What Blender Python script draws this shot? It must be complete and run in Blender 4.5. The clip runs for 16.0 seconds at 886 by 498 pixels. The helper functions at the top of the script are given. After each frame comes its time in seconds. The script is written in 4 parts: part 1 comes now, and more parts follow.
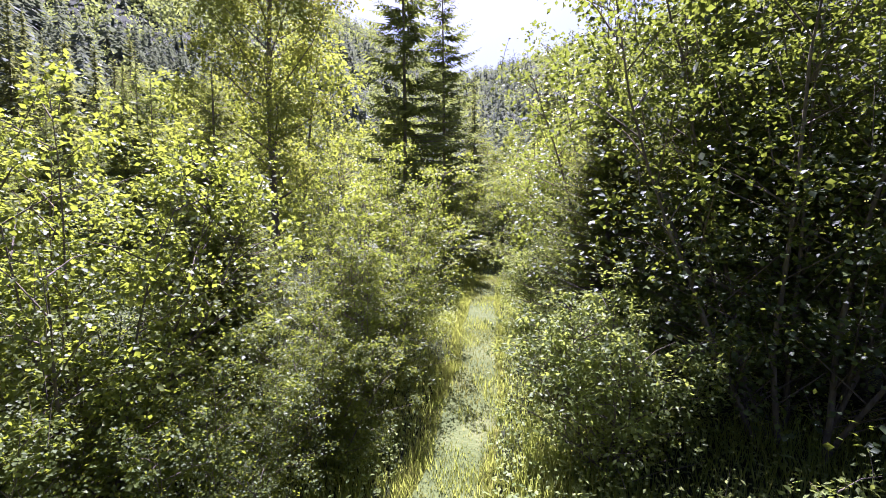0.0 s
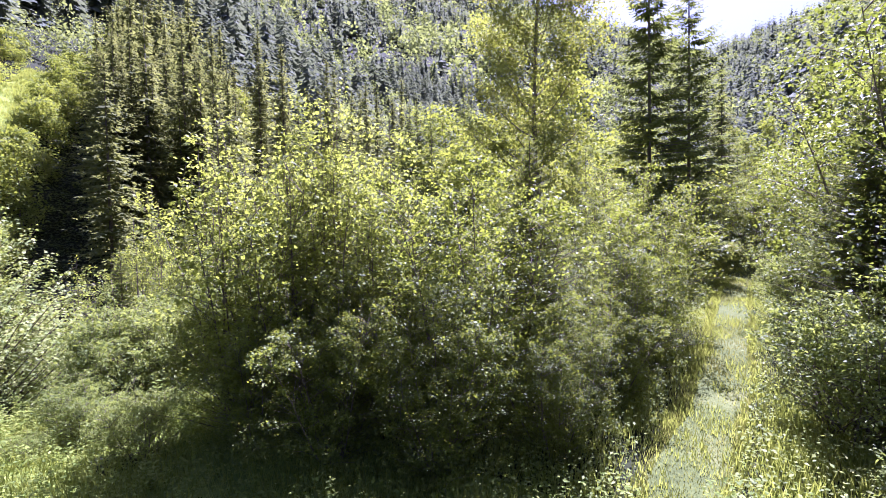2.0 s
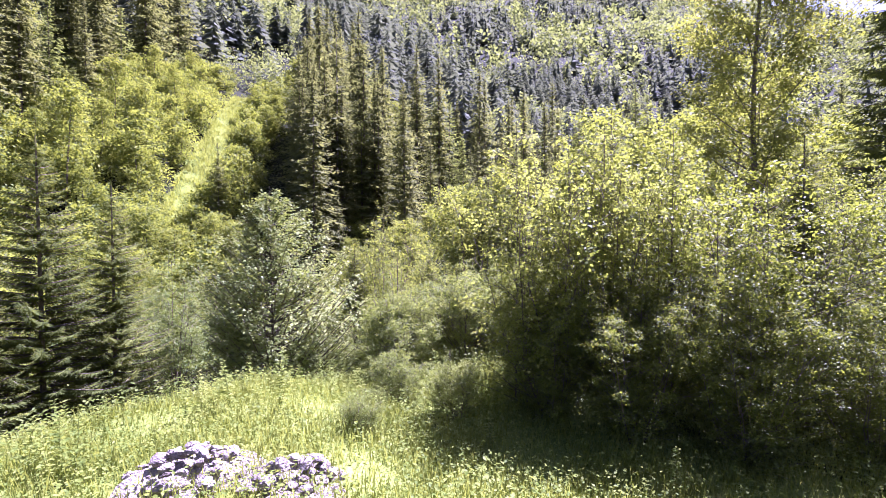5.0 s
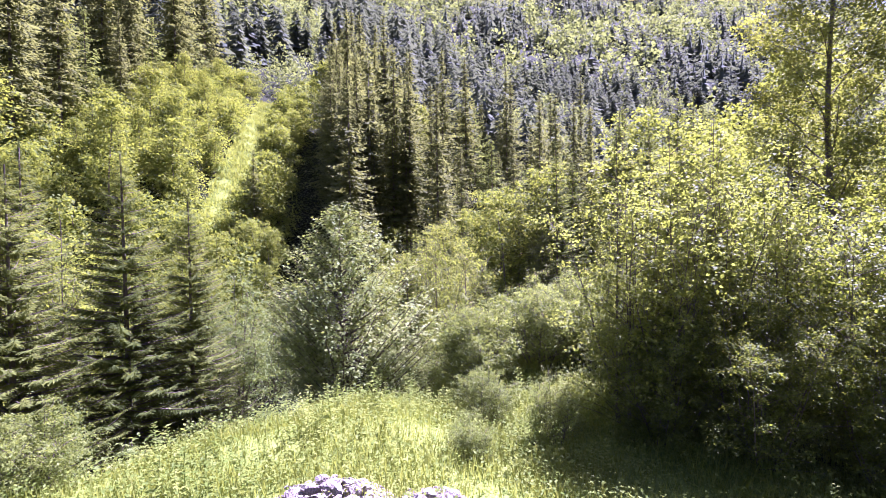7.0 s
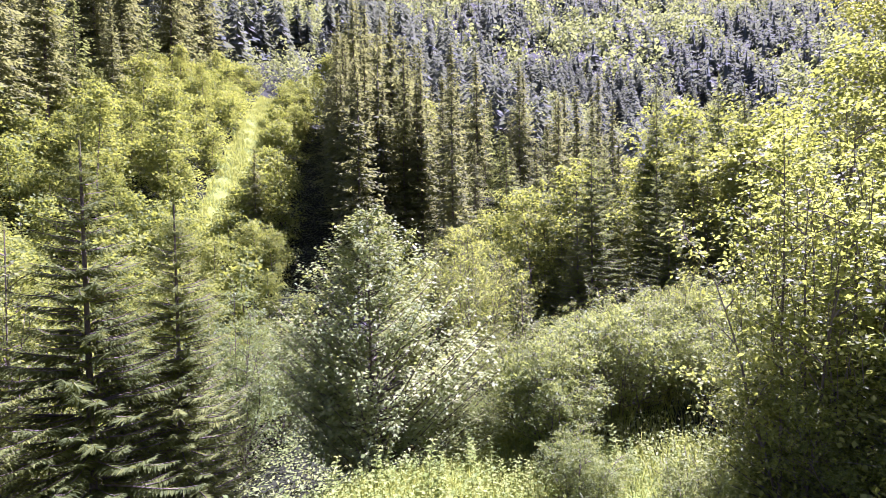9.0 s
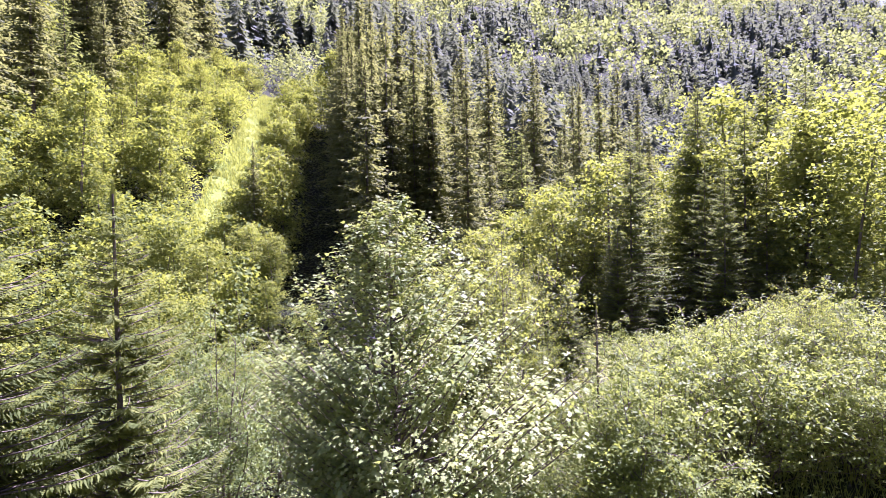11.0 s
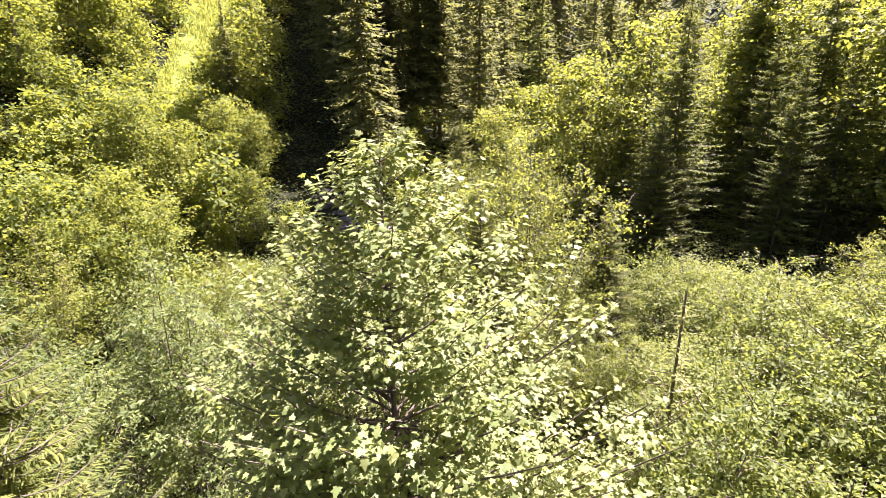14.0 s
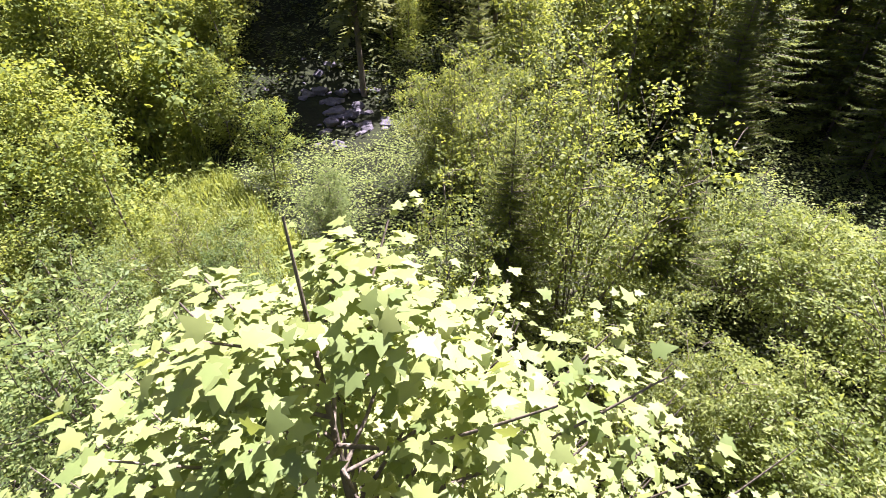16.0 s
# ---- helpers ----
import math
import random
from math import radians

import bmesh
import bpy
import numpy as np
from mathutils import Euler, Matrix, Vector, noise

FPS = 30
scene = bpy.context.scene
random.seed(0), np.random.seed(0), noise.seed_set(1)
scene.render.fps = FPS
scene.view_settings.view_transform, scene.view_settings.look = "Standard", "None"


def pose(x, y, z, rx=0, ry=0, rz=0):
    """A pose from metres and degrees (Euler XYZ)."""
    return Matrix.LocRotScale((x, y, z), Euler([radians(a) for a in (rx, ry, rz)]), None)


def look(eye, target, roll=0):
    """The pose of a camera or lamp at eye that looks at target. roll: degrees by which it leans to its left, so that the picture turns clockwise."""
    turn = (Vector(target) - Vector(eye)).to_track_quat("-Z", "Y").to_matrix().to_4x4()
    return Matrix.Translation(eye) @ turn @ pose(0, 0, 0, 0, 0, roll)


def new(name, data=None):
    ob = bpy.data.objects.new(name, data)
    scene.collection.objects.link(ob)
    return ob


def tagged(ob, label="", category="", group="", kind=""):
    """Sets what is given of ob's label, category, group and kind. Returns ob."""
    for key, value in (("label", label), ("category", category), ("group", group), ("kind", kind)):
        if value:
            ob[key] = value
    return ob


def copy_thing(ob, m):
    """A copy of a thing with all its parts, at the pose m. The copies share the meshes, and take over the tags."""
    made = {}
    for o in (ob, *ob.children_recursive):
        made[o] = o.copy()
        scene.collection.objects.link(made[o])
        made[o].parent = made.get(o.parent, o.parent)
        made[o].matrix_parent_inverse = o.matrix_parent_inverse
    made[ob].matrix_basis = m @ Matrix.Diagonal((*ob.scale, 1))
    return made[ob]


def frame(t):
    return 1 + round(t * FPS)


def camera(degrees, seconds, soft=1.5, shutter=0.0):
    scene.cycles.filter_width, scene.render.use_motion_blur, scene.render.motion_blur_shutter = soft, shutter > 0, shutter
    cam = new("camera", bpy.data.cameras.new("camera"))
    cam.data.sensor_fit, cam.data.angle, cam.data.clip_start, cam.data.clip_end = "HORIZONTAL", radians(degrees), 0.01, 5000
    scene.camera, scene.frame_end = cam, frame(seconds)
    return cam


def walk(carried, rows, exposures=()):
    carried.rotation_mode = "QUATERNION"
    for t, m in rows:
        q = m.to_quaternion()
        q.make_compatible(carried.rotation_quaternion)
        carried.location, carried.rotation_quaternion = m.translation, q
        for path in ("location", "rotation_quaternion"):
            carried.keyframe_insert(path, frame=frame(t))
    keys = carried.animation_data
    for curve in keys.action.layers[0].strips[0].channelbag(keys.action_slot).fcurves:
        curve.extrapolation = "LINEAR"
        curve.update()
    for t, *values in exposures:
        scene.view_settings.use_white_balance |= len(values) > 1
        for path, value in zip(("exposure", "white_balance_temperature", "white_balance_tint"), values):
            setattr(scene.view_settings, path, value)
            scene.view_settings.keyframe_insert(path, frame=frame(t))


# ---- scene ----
cam = camera(86.7, 16.0, 0.35)
PATH = [
    (0, (-0.853, -0.377, 3.605), (-1.02, 1.615, 3.523), -0.6),
    (0.5, (-0.85, -1.201, 3.63), (-1.358, 0.731, 3.547), -1.1),
    (1, (-0.814, -2.016, 3.656), (-1.603, -0.18, 3.579), -1.1),
    (1.5, (-0.834, -2.632, 3.687), (-1.815, -0.891, 3.612), -1.1),
    (2, (-0.978, -3.146, 3.809), (-2.016, -1.438, 3.734), -1.1),
    (2.5, (-1.458, -3.615, 3.911), (-2.509, -1.915, 3.836), -0.9),
    (3, (-1.825, -4.127, 3.892), (-3.106, -2.592, 3.828), -0.6),
    (3.2, (-1.94, -4.46, 3.852), (-3.27, -2.957, 3.789), -0.6),
    (3.5, (-2.108, -4.866, 3.805), (-3.47, -3.403, 3.743), -0.6),
    (4, (-2.261, -5.113, 3.819), (-3.658, -3.683, 3.763), -0.5),
    (4.5, (-2.34, -5.332, 3.803), (-3.765, -3.929, 3.75), -0.4),
    (5, (-2.493, -5.57, 3.785), (-3.935, -4.185, 3.733), -0.3),
    (5.2, (-2.581, -5.68, 3.788), (-4.029, -4.302, 3.735), -0.3),
    (7.3, (-3.856, -6.469, 4.217), (-5.342, -5.131, 4.166), -0.9),
    (7.5, (-3.995, -6.417, 4.301), (-5.48, -5.078, 4.25), -0.9),
    (8, (-4.548, -6.207, 4.399), (-6.034, -4.869, 4.339), -1.0),
    (8.5, (-5.372, -5.898, 4.398), (-6.856, -4.558, 4.341), -0.9),
    (9, (-6.246, -5.609, 4.376), (-7.729, -4.269, 4.319), -0.9),
    (9.5, (-7.036, -5.237, 4.335), (-8.521, -3.899, 4.28), -1.0),
    (10, (-7.676, -4.972, 4.364), (-9.163, -3.635, 4.314), -1.0),
    (10.2, (-7.879, -4.852, 4.33), (-9.372, -3.521, 4.285), -1.1),
    (12.3, (-9.559, -3.784, 4.502), (-11.054, -2.455, 4.465), -1.1),
    (12.5, (-9.676, -3.697, 4.52), (-11.17, -2.37, 4.416), -0.9),
    (13, (-10.087, -3.321, 4.563), (-11.563, -2.021, 4.203), -0.9),
    (13.5, (-10.432, -3.019, 4.793), (-11.886, -1.746, 4.277), -0.7),
    (14, (-10.774, -2.737, 5.234), (-12.209, -1.483, 4.628), -0.6),
    (14.5, (-11.287, -2.321, 5.435), (-12.711, -1.077, 4.782), -0.6),
    (15, (-11.944, -1.822, 5.544), (-13.359, -0.585, 4.86), -0.6),
    (15.5, (-12.637, -1.348, 5.547), (-14.023, -0.132, 4.771), -0.7),
    (15.7, (-12.95, -1.17, 5.53), (-14.308, -0.003, 4.638), -0.9),
    (16, (-13.301, -0.745, 5.633), (-14.569, 0.327, 4.518), -1.1),
]
walk(cam, [(t, look(eye, target, roll)) for t, eye, target, roll in PATH], [(0.0, 2.54, 5200, 44.0), (2.5, 2.62, 4950, 55.0), (5.0, 2.66, 5050, 62.0), (9.0, 2.7, 5050, 64.0), (12.5, 2.82, 5500, 53.0), (13.4, 2.84, 6100, 45.0), (14.5, 2.84, 6000, 41.0), (15.5, 2.74, 5800, 37.0), (16.0, 2.66, 5750, 32.0)])

# ---- world, sun, exposure ----
SUN_YAW, SUN_UP = 5.0, 61.0
world = bpy.data.worlds.new("sky_world")
world.use_nodes = True
scene.world = world
wn = world.node_tree.nodes
sky = wn.new("ShaderNodeTexSky")
sky.sky_type = "NISHITA"
sky.sun_disc = False
sky.sun_elevation = radians(SUN_UP)
sky.sun_rotation = radians(-SUN_YAW)
sky.air_density, sky.dust_density, sky.ozone_density = 1.0, 4.0, 1.0
world.node_tree.links.new(sky.outputs[0], wn["Background"].inputs[0])
wn["Background"].inputs[1].default_value = 0.031
sun = new("sun", bpy.data.lights.new("sun", "SUN"))
sun.data.energy = 5.0
sun.data.angle = radians(0.53)
sun.data.color = (1.0, 0.95, 0.86)
_e, _a = radians(SUN_UP), radians(SUN_YAW)
SUN_DIR = Vector((-math.sin(_a) * math.cos(_e), math.cos(_a) * math.cos(_e), math.sin(_e)))
sun.matrix_world = look(SUN_DIR * 60, (0, 0, 0))

rng = np.random.default_rng(7)


# ---- materials ----
def node_material(name):
    m = bpy.data.materials.new(name)
    m.use_nodes = True
    m.node_tree.nodes.clear()
    return m, m.node_tree.nodes, m.node_tree.links


def ramp(nodes, stops):
    r = nodes.new("ShaderNodeValToRGB")
    while len(r.color_ramp.elements) < len(stops):
        r.color_ramp.elements.new(0.5)
    for el, (p, c) in zip(r.color_ramp.elements, stops):
        el.position, el.color = p, (*c, 1)
    return r


def foliage(name, dark, mid, light, through_light, gloss=0.4, thin=0.4, patch=0.6, sheen=0.5):
    """Leaf or needle surface: colour varies leaf by leaf, plant by plant and over the plant; light passes through."""
    m, n, l = node_material(name)
    geo, info = n.new("ShaderNodeNewGeometry"), n.new("ShaderNodeObjectInfo")
    tex, coord = n.new("ShaderNodeTexNoise"), n.new("ShaderNodeTexCoord")
    tex.inputs["Scale"].default_value, tex.inputs["Detail"].default_value = patch, 4.0
    l.new(geo.outputs["Position"], tex.inputs["Vector"])
    add = n.new("ShaderNodeMath"); add.operation = "MULTIPLY_ADD"
    l.new(geo.outputs["Random Per Island"], add.inputs[0]); add.inputs[1].default_value = 0.55
    l.new(tex.outputs["Fac"], add.inputs[2])
    add2 = n.new("ShaderNodeMath"); add2.operation = "MULTIPLY_ADD"
    l.new(info.outputs["Random"], add2.inputs[0]); add2.inputs[1].default_value = 0.3
    l.new(add.outputs[0], add2.inputs[2])
    sub = n.new("ShaderNodeMath"); sub.operation = "SUBTRACT"
    l.new(add2.outputs[0], sub.inputs[0]); sub.inputs[1].default_value = 0.43
    col = ramp(n, [(0.15, dark), (0.5, mid), (0.85, light)])
    l.new(sub.outputs[0], col.inputs[0])
    bs = n.new("ShaderNodeBsdfPrincipled")
    bs.inputs["Roughness"].default_value = gloss
    bs.inputs["Specular IOR Level"].default_value = sheen
    l.new(col.outputs[0], bs.inputs["Base Color"])
    tr = n.new("ShaderNodeBsdfTranslucent")
    mixc = n.new("ShaderNodeMix"); mixc.data_type = "RGBA"; mixc.blend_type = "MIX"
    mixc.inputs[0].default_value = 0.65
    l.new(col.outputs[0], mixc.inputs[6]); mixc.inputs[7].default_value = (*through_light, 1)
    l.new(mixc.outputs[2], tr.inputs["Color"])
    mix = n.new("ShaderNodeMixShader"); mix.inputs[0].default_value = thin
    l.new(bs.outputs[0], mix.inputs[1]); l.new(tr.outputs[0], mix.inputs[2])
    out = n.new("ShaderNodeOutputMaterial")
    l.new(mix.outputs[0], out.inputs[0])
    return m


def solid(name, stops, scale, fine, rough=0.85, bump=0.4, bump_dist=0.03, stretch=(1, 1, 1)):
    """Bark, rock and soil: two scales of noise in colour and relief."""
    m, n, l = node_material(name)
    geo, mp = n.new("ShaderNodeNewGeometry"), n.new("ShaderNodeMapping")
    mp.inputs["Scale"].default_value = stretch
    l.new(geo.outputs["Position"], mp.inputs[0])
    a, b = n.new("ShaderNodeTexNoise"), n.new("ShaderNodeTexNoise")
    for t, s in ((a, scale), (b, fine)):
        t.inputs["Scale"].default_value, t.inputs["Detail"].default_value = s, 6.0
        l.new(mp.outputs[0], t.inputs["Vector"])
    mx = n.new("ShaderNodeMix"); mx.inputs[0].default_value = 0.45
    l.new(a.outputs["Fac"], mx.inputs[2]); l.new(b.outputs["Fac"], mx.inputs[3])
    col = ramp(n, stops)
    l.new(mx.outputs[0], col.inputs[0])
    bs = n.new("ShaderNodeBsdfPrincipled"); bs.inputs["Roughness"].default_value = rough
    bs.inputs["Specular IOR Level"].default_value = 0.12
    l.new(col.outputs[0], bs.inputs["Base Color"])
    bp = n.new("ShaderNodeBump"); bp.inputs["Strength"].default_value = bump; bp.inputs["Distance"].default_value = bump_dist
    l.new(b.outputs["Fac"], bp.inputs["Height"]); l.new(bp.outputs[0], bs.inputs["Normal"])
    out = n.new("ShaderNodeOutputMaterial"); l.new(bs.outputs[0], out.inputs[0])
    return m


M_ALDER = foliage("alder_leaves", (0.032, 0.046, 0.012), (0.068, 0.088, 0.022), (0.145, 0.165, 0.038), (0.46, 0.52, 0.03), 0.5, 0.38, 0.9, 0.16)
M_SALLOW = foliage("sallow_leaves", (0.058, 0.078, 0.018), (0.118, 0.144, 0.032), (0.22, 0.238, 0.055), (0.46, 0.5, 0.05), 0.52, 0.5, 0.9, 0.15)
# leaf colour darkened and less translucent, standing in for shade on the foliage
M_SHADE_HAZEL = foliage("shade_darkened_hazel_leaves", (0.022, 0.036, 0.012), (0.042, 0.062, 0.018), (0.09, 0.115, 0.028), (0.36, 0.42, 0.03), 0.5, 0.3, 0.6, 0.2)
M_WILLOW = foliage("willow_leaves", (0.062, 0.088, 0.022), (0.128, 0.16, 0.04), (0.23, 0.26, 0.07), (0.42, 0.47, 0.06), 0.5, 0.44, 0.9, 0.15)
M_GREY_WILLOW = foliage("grey_willow_leaves", (0.055, 0.085, 0.027), (0.105, 0.142, 0.044), (0.18, 0.215, 0.068), (0.36, 0.42, 0.05), 0.5, 0.38, 0.9, 0.15)
M_MAPLE = foliage("maple_leaves", (0.085, 0.12, 0.035), (0.165, 0.205, 0.065), (0.28, 0.3, 0.1), (0.42, 0.47, 0.06), 0.52, 0.34, 0.6, 0.16)
M_BIRCH = foliage("birch_leaves", (0.07, 0.095, 0.022), (0.13, 0.155, 0.032), (0.22, 0.235, 0.045), (0.46, 0.48, 0.04), 0.55, 0.44, 0.6, 0.15)
M_SPRUCE = foliage("spruce_needles", (0.055, 0.076, 0.024), (0.105, 0.13, 0.036), (0.17, 0.19, 0.05), (0.26, 0.29, 0.045), 0.75, 0.45, 0.6, 0.06)
M_SPRUCE_Y = foliage("young_spruce_needles", (0.048, 0.066, 0.018), (0.095, 0.118, 0.03), (0.175, 0.195, 0.044), (0.32, 0.34, 0.035), 0.65, 0.4, 1.4, 0.08)
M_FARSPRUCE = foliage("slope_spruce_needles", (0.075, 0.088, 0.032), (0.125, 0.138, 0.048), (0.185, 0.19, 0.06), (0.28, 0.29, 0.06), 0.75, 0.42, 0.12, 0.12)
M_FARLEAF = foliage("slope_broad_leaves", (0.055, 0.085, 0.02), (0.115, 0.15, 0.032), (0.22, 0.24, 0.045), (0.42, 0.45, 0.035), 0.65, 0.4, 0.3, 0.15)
# distant haze painted into the base colours: both far materials are tinted bluer
M_HAZY_SPRUCE = foliage("haze_tinted_spruce_needles", (0.05, 0.066, 0.052), (0.088, 0.106, 0.078), (0.135, 0.15, 0.1), (0.2, 0.22, 0.1), 0.8, 0.3, 0.08, 0.1)
M_HAZY_LEAF = foliage("haze_tinted_broad_leaves", (0.085, 0.11, 0.045), (0.135, 0.165, 0.064), (0.195, 0.22, 0.085), (0.36, 0.4, 0.08), 0.7, 0.35, 0.08, 0.15)
M_LARCH = foliage("larch_needles", (0.1, 0.12, 0.03), (0.17, 0.19, 0.045), (0.26, 0.26, 0.07), (0.4, 0.4, 0.05), 0.55, 0.4, 1.5, 0.25)
M_GRASS = foliage("grass_blades", (0.11, 0.145, 0.028), (0.19, 0.225, 0.045), (0.29, 0.3, 0.08), (0.44, 0.47, 0.06), 0.55, 0.45, 0.9, 0.1)
M_STRAW = foliage("dry_trail_grass", (0.075, 0.1, 0.022), (0.15, 0.165, 0.042), (0.25, 0.225, 0.085), (0.38, 0.38, 0.07), 0.6, 0.4, 1.6, 0.2)
M_MEADOW = foliage("meadow_herb_leaves", (0.09, 0.13, 0.026), (0.17, 0.21, 0.044), (0.28, 0.3, 0.07), (0.46, 0.5, 0.07), 0.5, 0.42, 1.1, 0.08)
M_HERB = foliage("herb_leaves", (0.09, 0.125, 0.034), (0.17, 0.205, 0.058), (0.28, 0.3, 0.095), (0.38, 0.43, 0.06), 0.5, 0.42, 1.1, 0.1)
M_BARK = solid("grey_brown_bark", [(0.3, (0.05, 0.04, 0.03)), (0.55, (0.14, 0.115, 0.085)), (0.8, (0.27, 0.24, 0.19))], 6, 40, 0.9, 0.6, 0.02, (1, 1, 0.25))
M_PALEBARK = solid("pale_bark", [(0.3, (0.16, 0.14, 0.12)), (0.55, (0.34, 0.31, 0.27)), (0.8, (0.5, 0.47, 0.42))], 5, 30, 0.85, 0.5, 0.02, (1, 1, 0.4))
M_ROCK = solid("pale_limestone", [(0.3, (0.07, 0.055, 0.05)), (0.42, (0.17, 0.14, 0.125)), (0.58, (0.28, 0.245, 0.225)), (0.75, (0.36, 0.325, 0.3))], 4.5, 34, 0.9, 1.0, 0.05)
# purple-grey stone, with the gully's shade darkened into its colour
M_SCREE = solid("shade_darkened_scree_stone", [(0.3, (0.045, 0.04, 0.045)), (0.5, (0.1, 0.09, 0.1)), (0.7, (0.17, 0.155, 0.165))], 4, 30, 0.9, 0.8, 0.03)
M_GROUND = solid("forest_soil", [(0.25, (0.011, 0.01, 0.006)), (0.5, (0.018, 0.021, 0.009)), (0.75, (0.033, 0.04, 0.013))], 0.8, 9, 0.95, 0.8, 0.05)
M_TURF = solid("hillside_turf", [(0.3, (0.07, 0.1, 0.022)), (0.5, (0.15, 0.19, 0.035)), (0.7, (0.23, 0.26, 0.06))], 0.5, 6, 0.95, 0.8, 0.08)
M_PATH = solid("trodden_path", [(0.3, (0.035, 0.045, 0.015)), (0.5, (0.07, 0.085, 0.025)), (0.75, (0.13, 0.13, 0.05))], 1.5, 18, 0.95, 0.7, 0.03)


# ---- mesh helpers ----
def tri_mesh(name, verts, tris, mat, smooth=False):
    me = bpy.data.meshes.new(name)
    v, f = np.asarray(verts, np.float32).reshape(-1, 3), np.asarray(tris, np.int32).reshape(-1, 3)
    me.vertices.add(len(v)); me.vertices.foreach_set("co", v.ravel())
    me.loops.add(f.size); me.loops.foreach_set("vertex_index", f.ravel())
    me.polygons.add(len(f)); me.polygons.foreach_set("loop_start", np.arange(0, f.size, 3, dtype=np.int32))
    if smooth:
        me.polygons.foreach_set("use_smooth", np.ones(len(f), bool))
    me.update(calc_edges=True)
    me.materials.append(mat)
    return me


class Heap:
    """Gathers triangles of one mesh."""
    def __init__(self):
        self.v, self.f, self.n = [], [], 0

    def add(self, v, f):
        v = np.asarray(v, float).reshape(-1, 3)
        self.v.append(v); self.f.append(np.asarray(f, int).reshape(-1, 3) + self.n); self.n += len(v)

    def mesh(self, name, mat, smooth=False):
        return tri_mesh(name, np.concatenate(self.v), np.concatenate(self.f), mat, smooth)

    def arrays(self):
        return np.concatenate(self.v), np.concatenate(self.f)


def unit(a):
    return a / np.maximum(np.linalg.norm(a, axis=-1, keepdims=True), 1e-9)


def blades(heap, P, D, U, L, W, fold=0.15, belly=0.45):
    """One folded kite per row: a leaf, a spray of needles or a blade of grass."""
    P, D, U = np.atleast_2d(P), unit(np.atleast_2d(D)), np.atleast_2d(U)
    L, W = np.broadcast_to(L, len(P))[:, None], np.broadcast_to(W, len(P))[:, None]
    S = unit(np.cross(D, U)); N = np.cross(S, D)
    mid = P + D * L * belly + N * W * fold
    v = np.stack([P, mid + S * W * 0.5, P + D * L, mid - S * W * 0.5], 1)
    k = np.arange(len(P))[:, None] * 4
    f = np.concatenate([k + [0, 1, 2], k + [0, 2, 3]], 1)
    heap.add(v, f)


MAPLE_RIM = [(0, 0), (0.16, -0.08), (0.42, -0.02), (0.3, 0.18), (0.52, 0.42), (0.24, 0.48), (0.2, 0.62), (0, 1.0)]


def lobed(heap, P, D, U, L):
    """Five-lobed maple leaves, slightly cupped."""
    P, D, U = np.atleast_2d(P), unit(np.atleast_2d(D)), np.atleast_2d(U)
    S = unit(np.cross(D, U)); N = np.cross(S, D)
    L = np.broadcast_to(L, len(P))[:, None]
    rim = MAPLE_RIM + [(-x, y) for x, y in MAPLE_RIM[-2:0:-1]]
    cols = [P + D * L * 0.3]
    for x, y in rim:
        cols.append(P + S * L * x + D * L * y - N * L * (0.1 * abs(x) + 0.14 * max(0, y - 0.4)))
    v = np.stack(cols, 1)
    m = len(rim)
    f = np.array([(0, 1 + i, 1 + (i + 1) % m) for i in range(m)])
    k = np.arange(len(P))[:, None, None] * (m + 1)
    heap.add(v, f[None] + k)


def tube(heap, pts, r0, r1, sides=6):
    pts = np.asarray(pts, float); n = len(pts)
    d = unit(np.gradient(pts, axis=0))
    ref = np.where(np.abs(d[:, 2:3]) > 0.9, [[1.0, 0, 0]], [[0, 0, 1.0]])
    a = unit(np.cross(d, ref)); b = np.cross(d, a)
    th = np.arange(sides) / sides * 2 * np.pi
    r = np.linspace(r0, r1, n)[:, None, None]
    v = pts[:, None] + r * (a[:, None] * np.cos(th)[None, :, None] + b[:, None] * np.sin(th)[None, :, None])
    f = []
    for i in range(n - 1):
        for j in range(sides):
            p, q = i * sides + j, i * sides + (j + 1) % sides
            f += [(p, q, q + sides), (p, q + sides, p + sides)]
    heap.add(v, f)


def curve_pts(start, direction, length, up, wobble, n, r):
    """A growing line that bends towards the light."""
    p, d = np.array(start, float), unit(np.array(direction, float))
    out = [p.copy()]
    for _ in range(n):
        d = unit(d + np.array([0, 0, up]) / n + r.normal(0, wobble, 3))
        p = p + d * length / n
        out.append(p.copy())
    return np.array(out)


def along(pts, s):
    s = np.clip(s, 0, 1) * (len(pts) - 1)
    i = np.minimum(s.astype(int), len(pts) - 2)
    w = (s - i)[:, None]
    return pts[i] * (1 - w) + pts[i + 1] * w, unit(pts[i + 1] - pts[i])


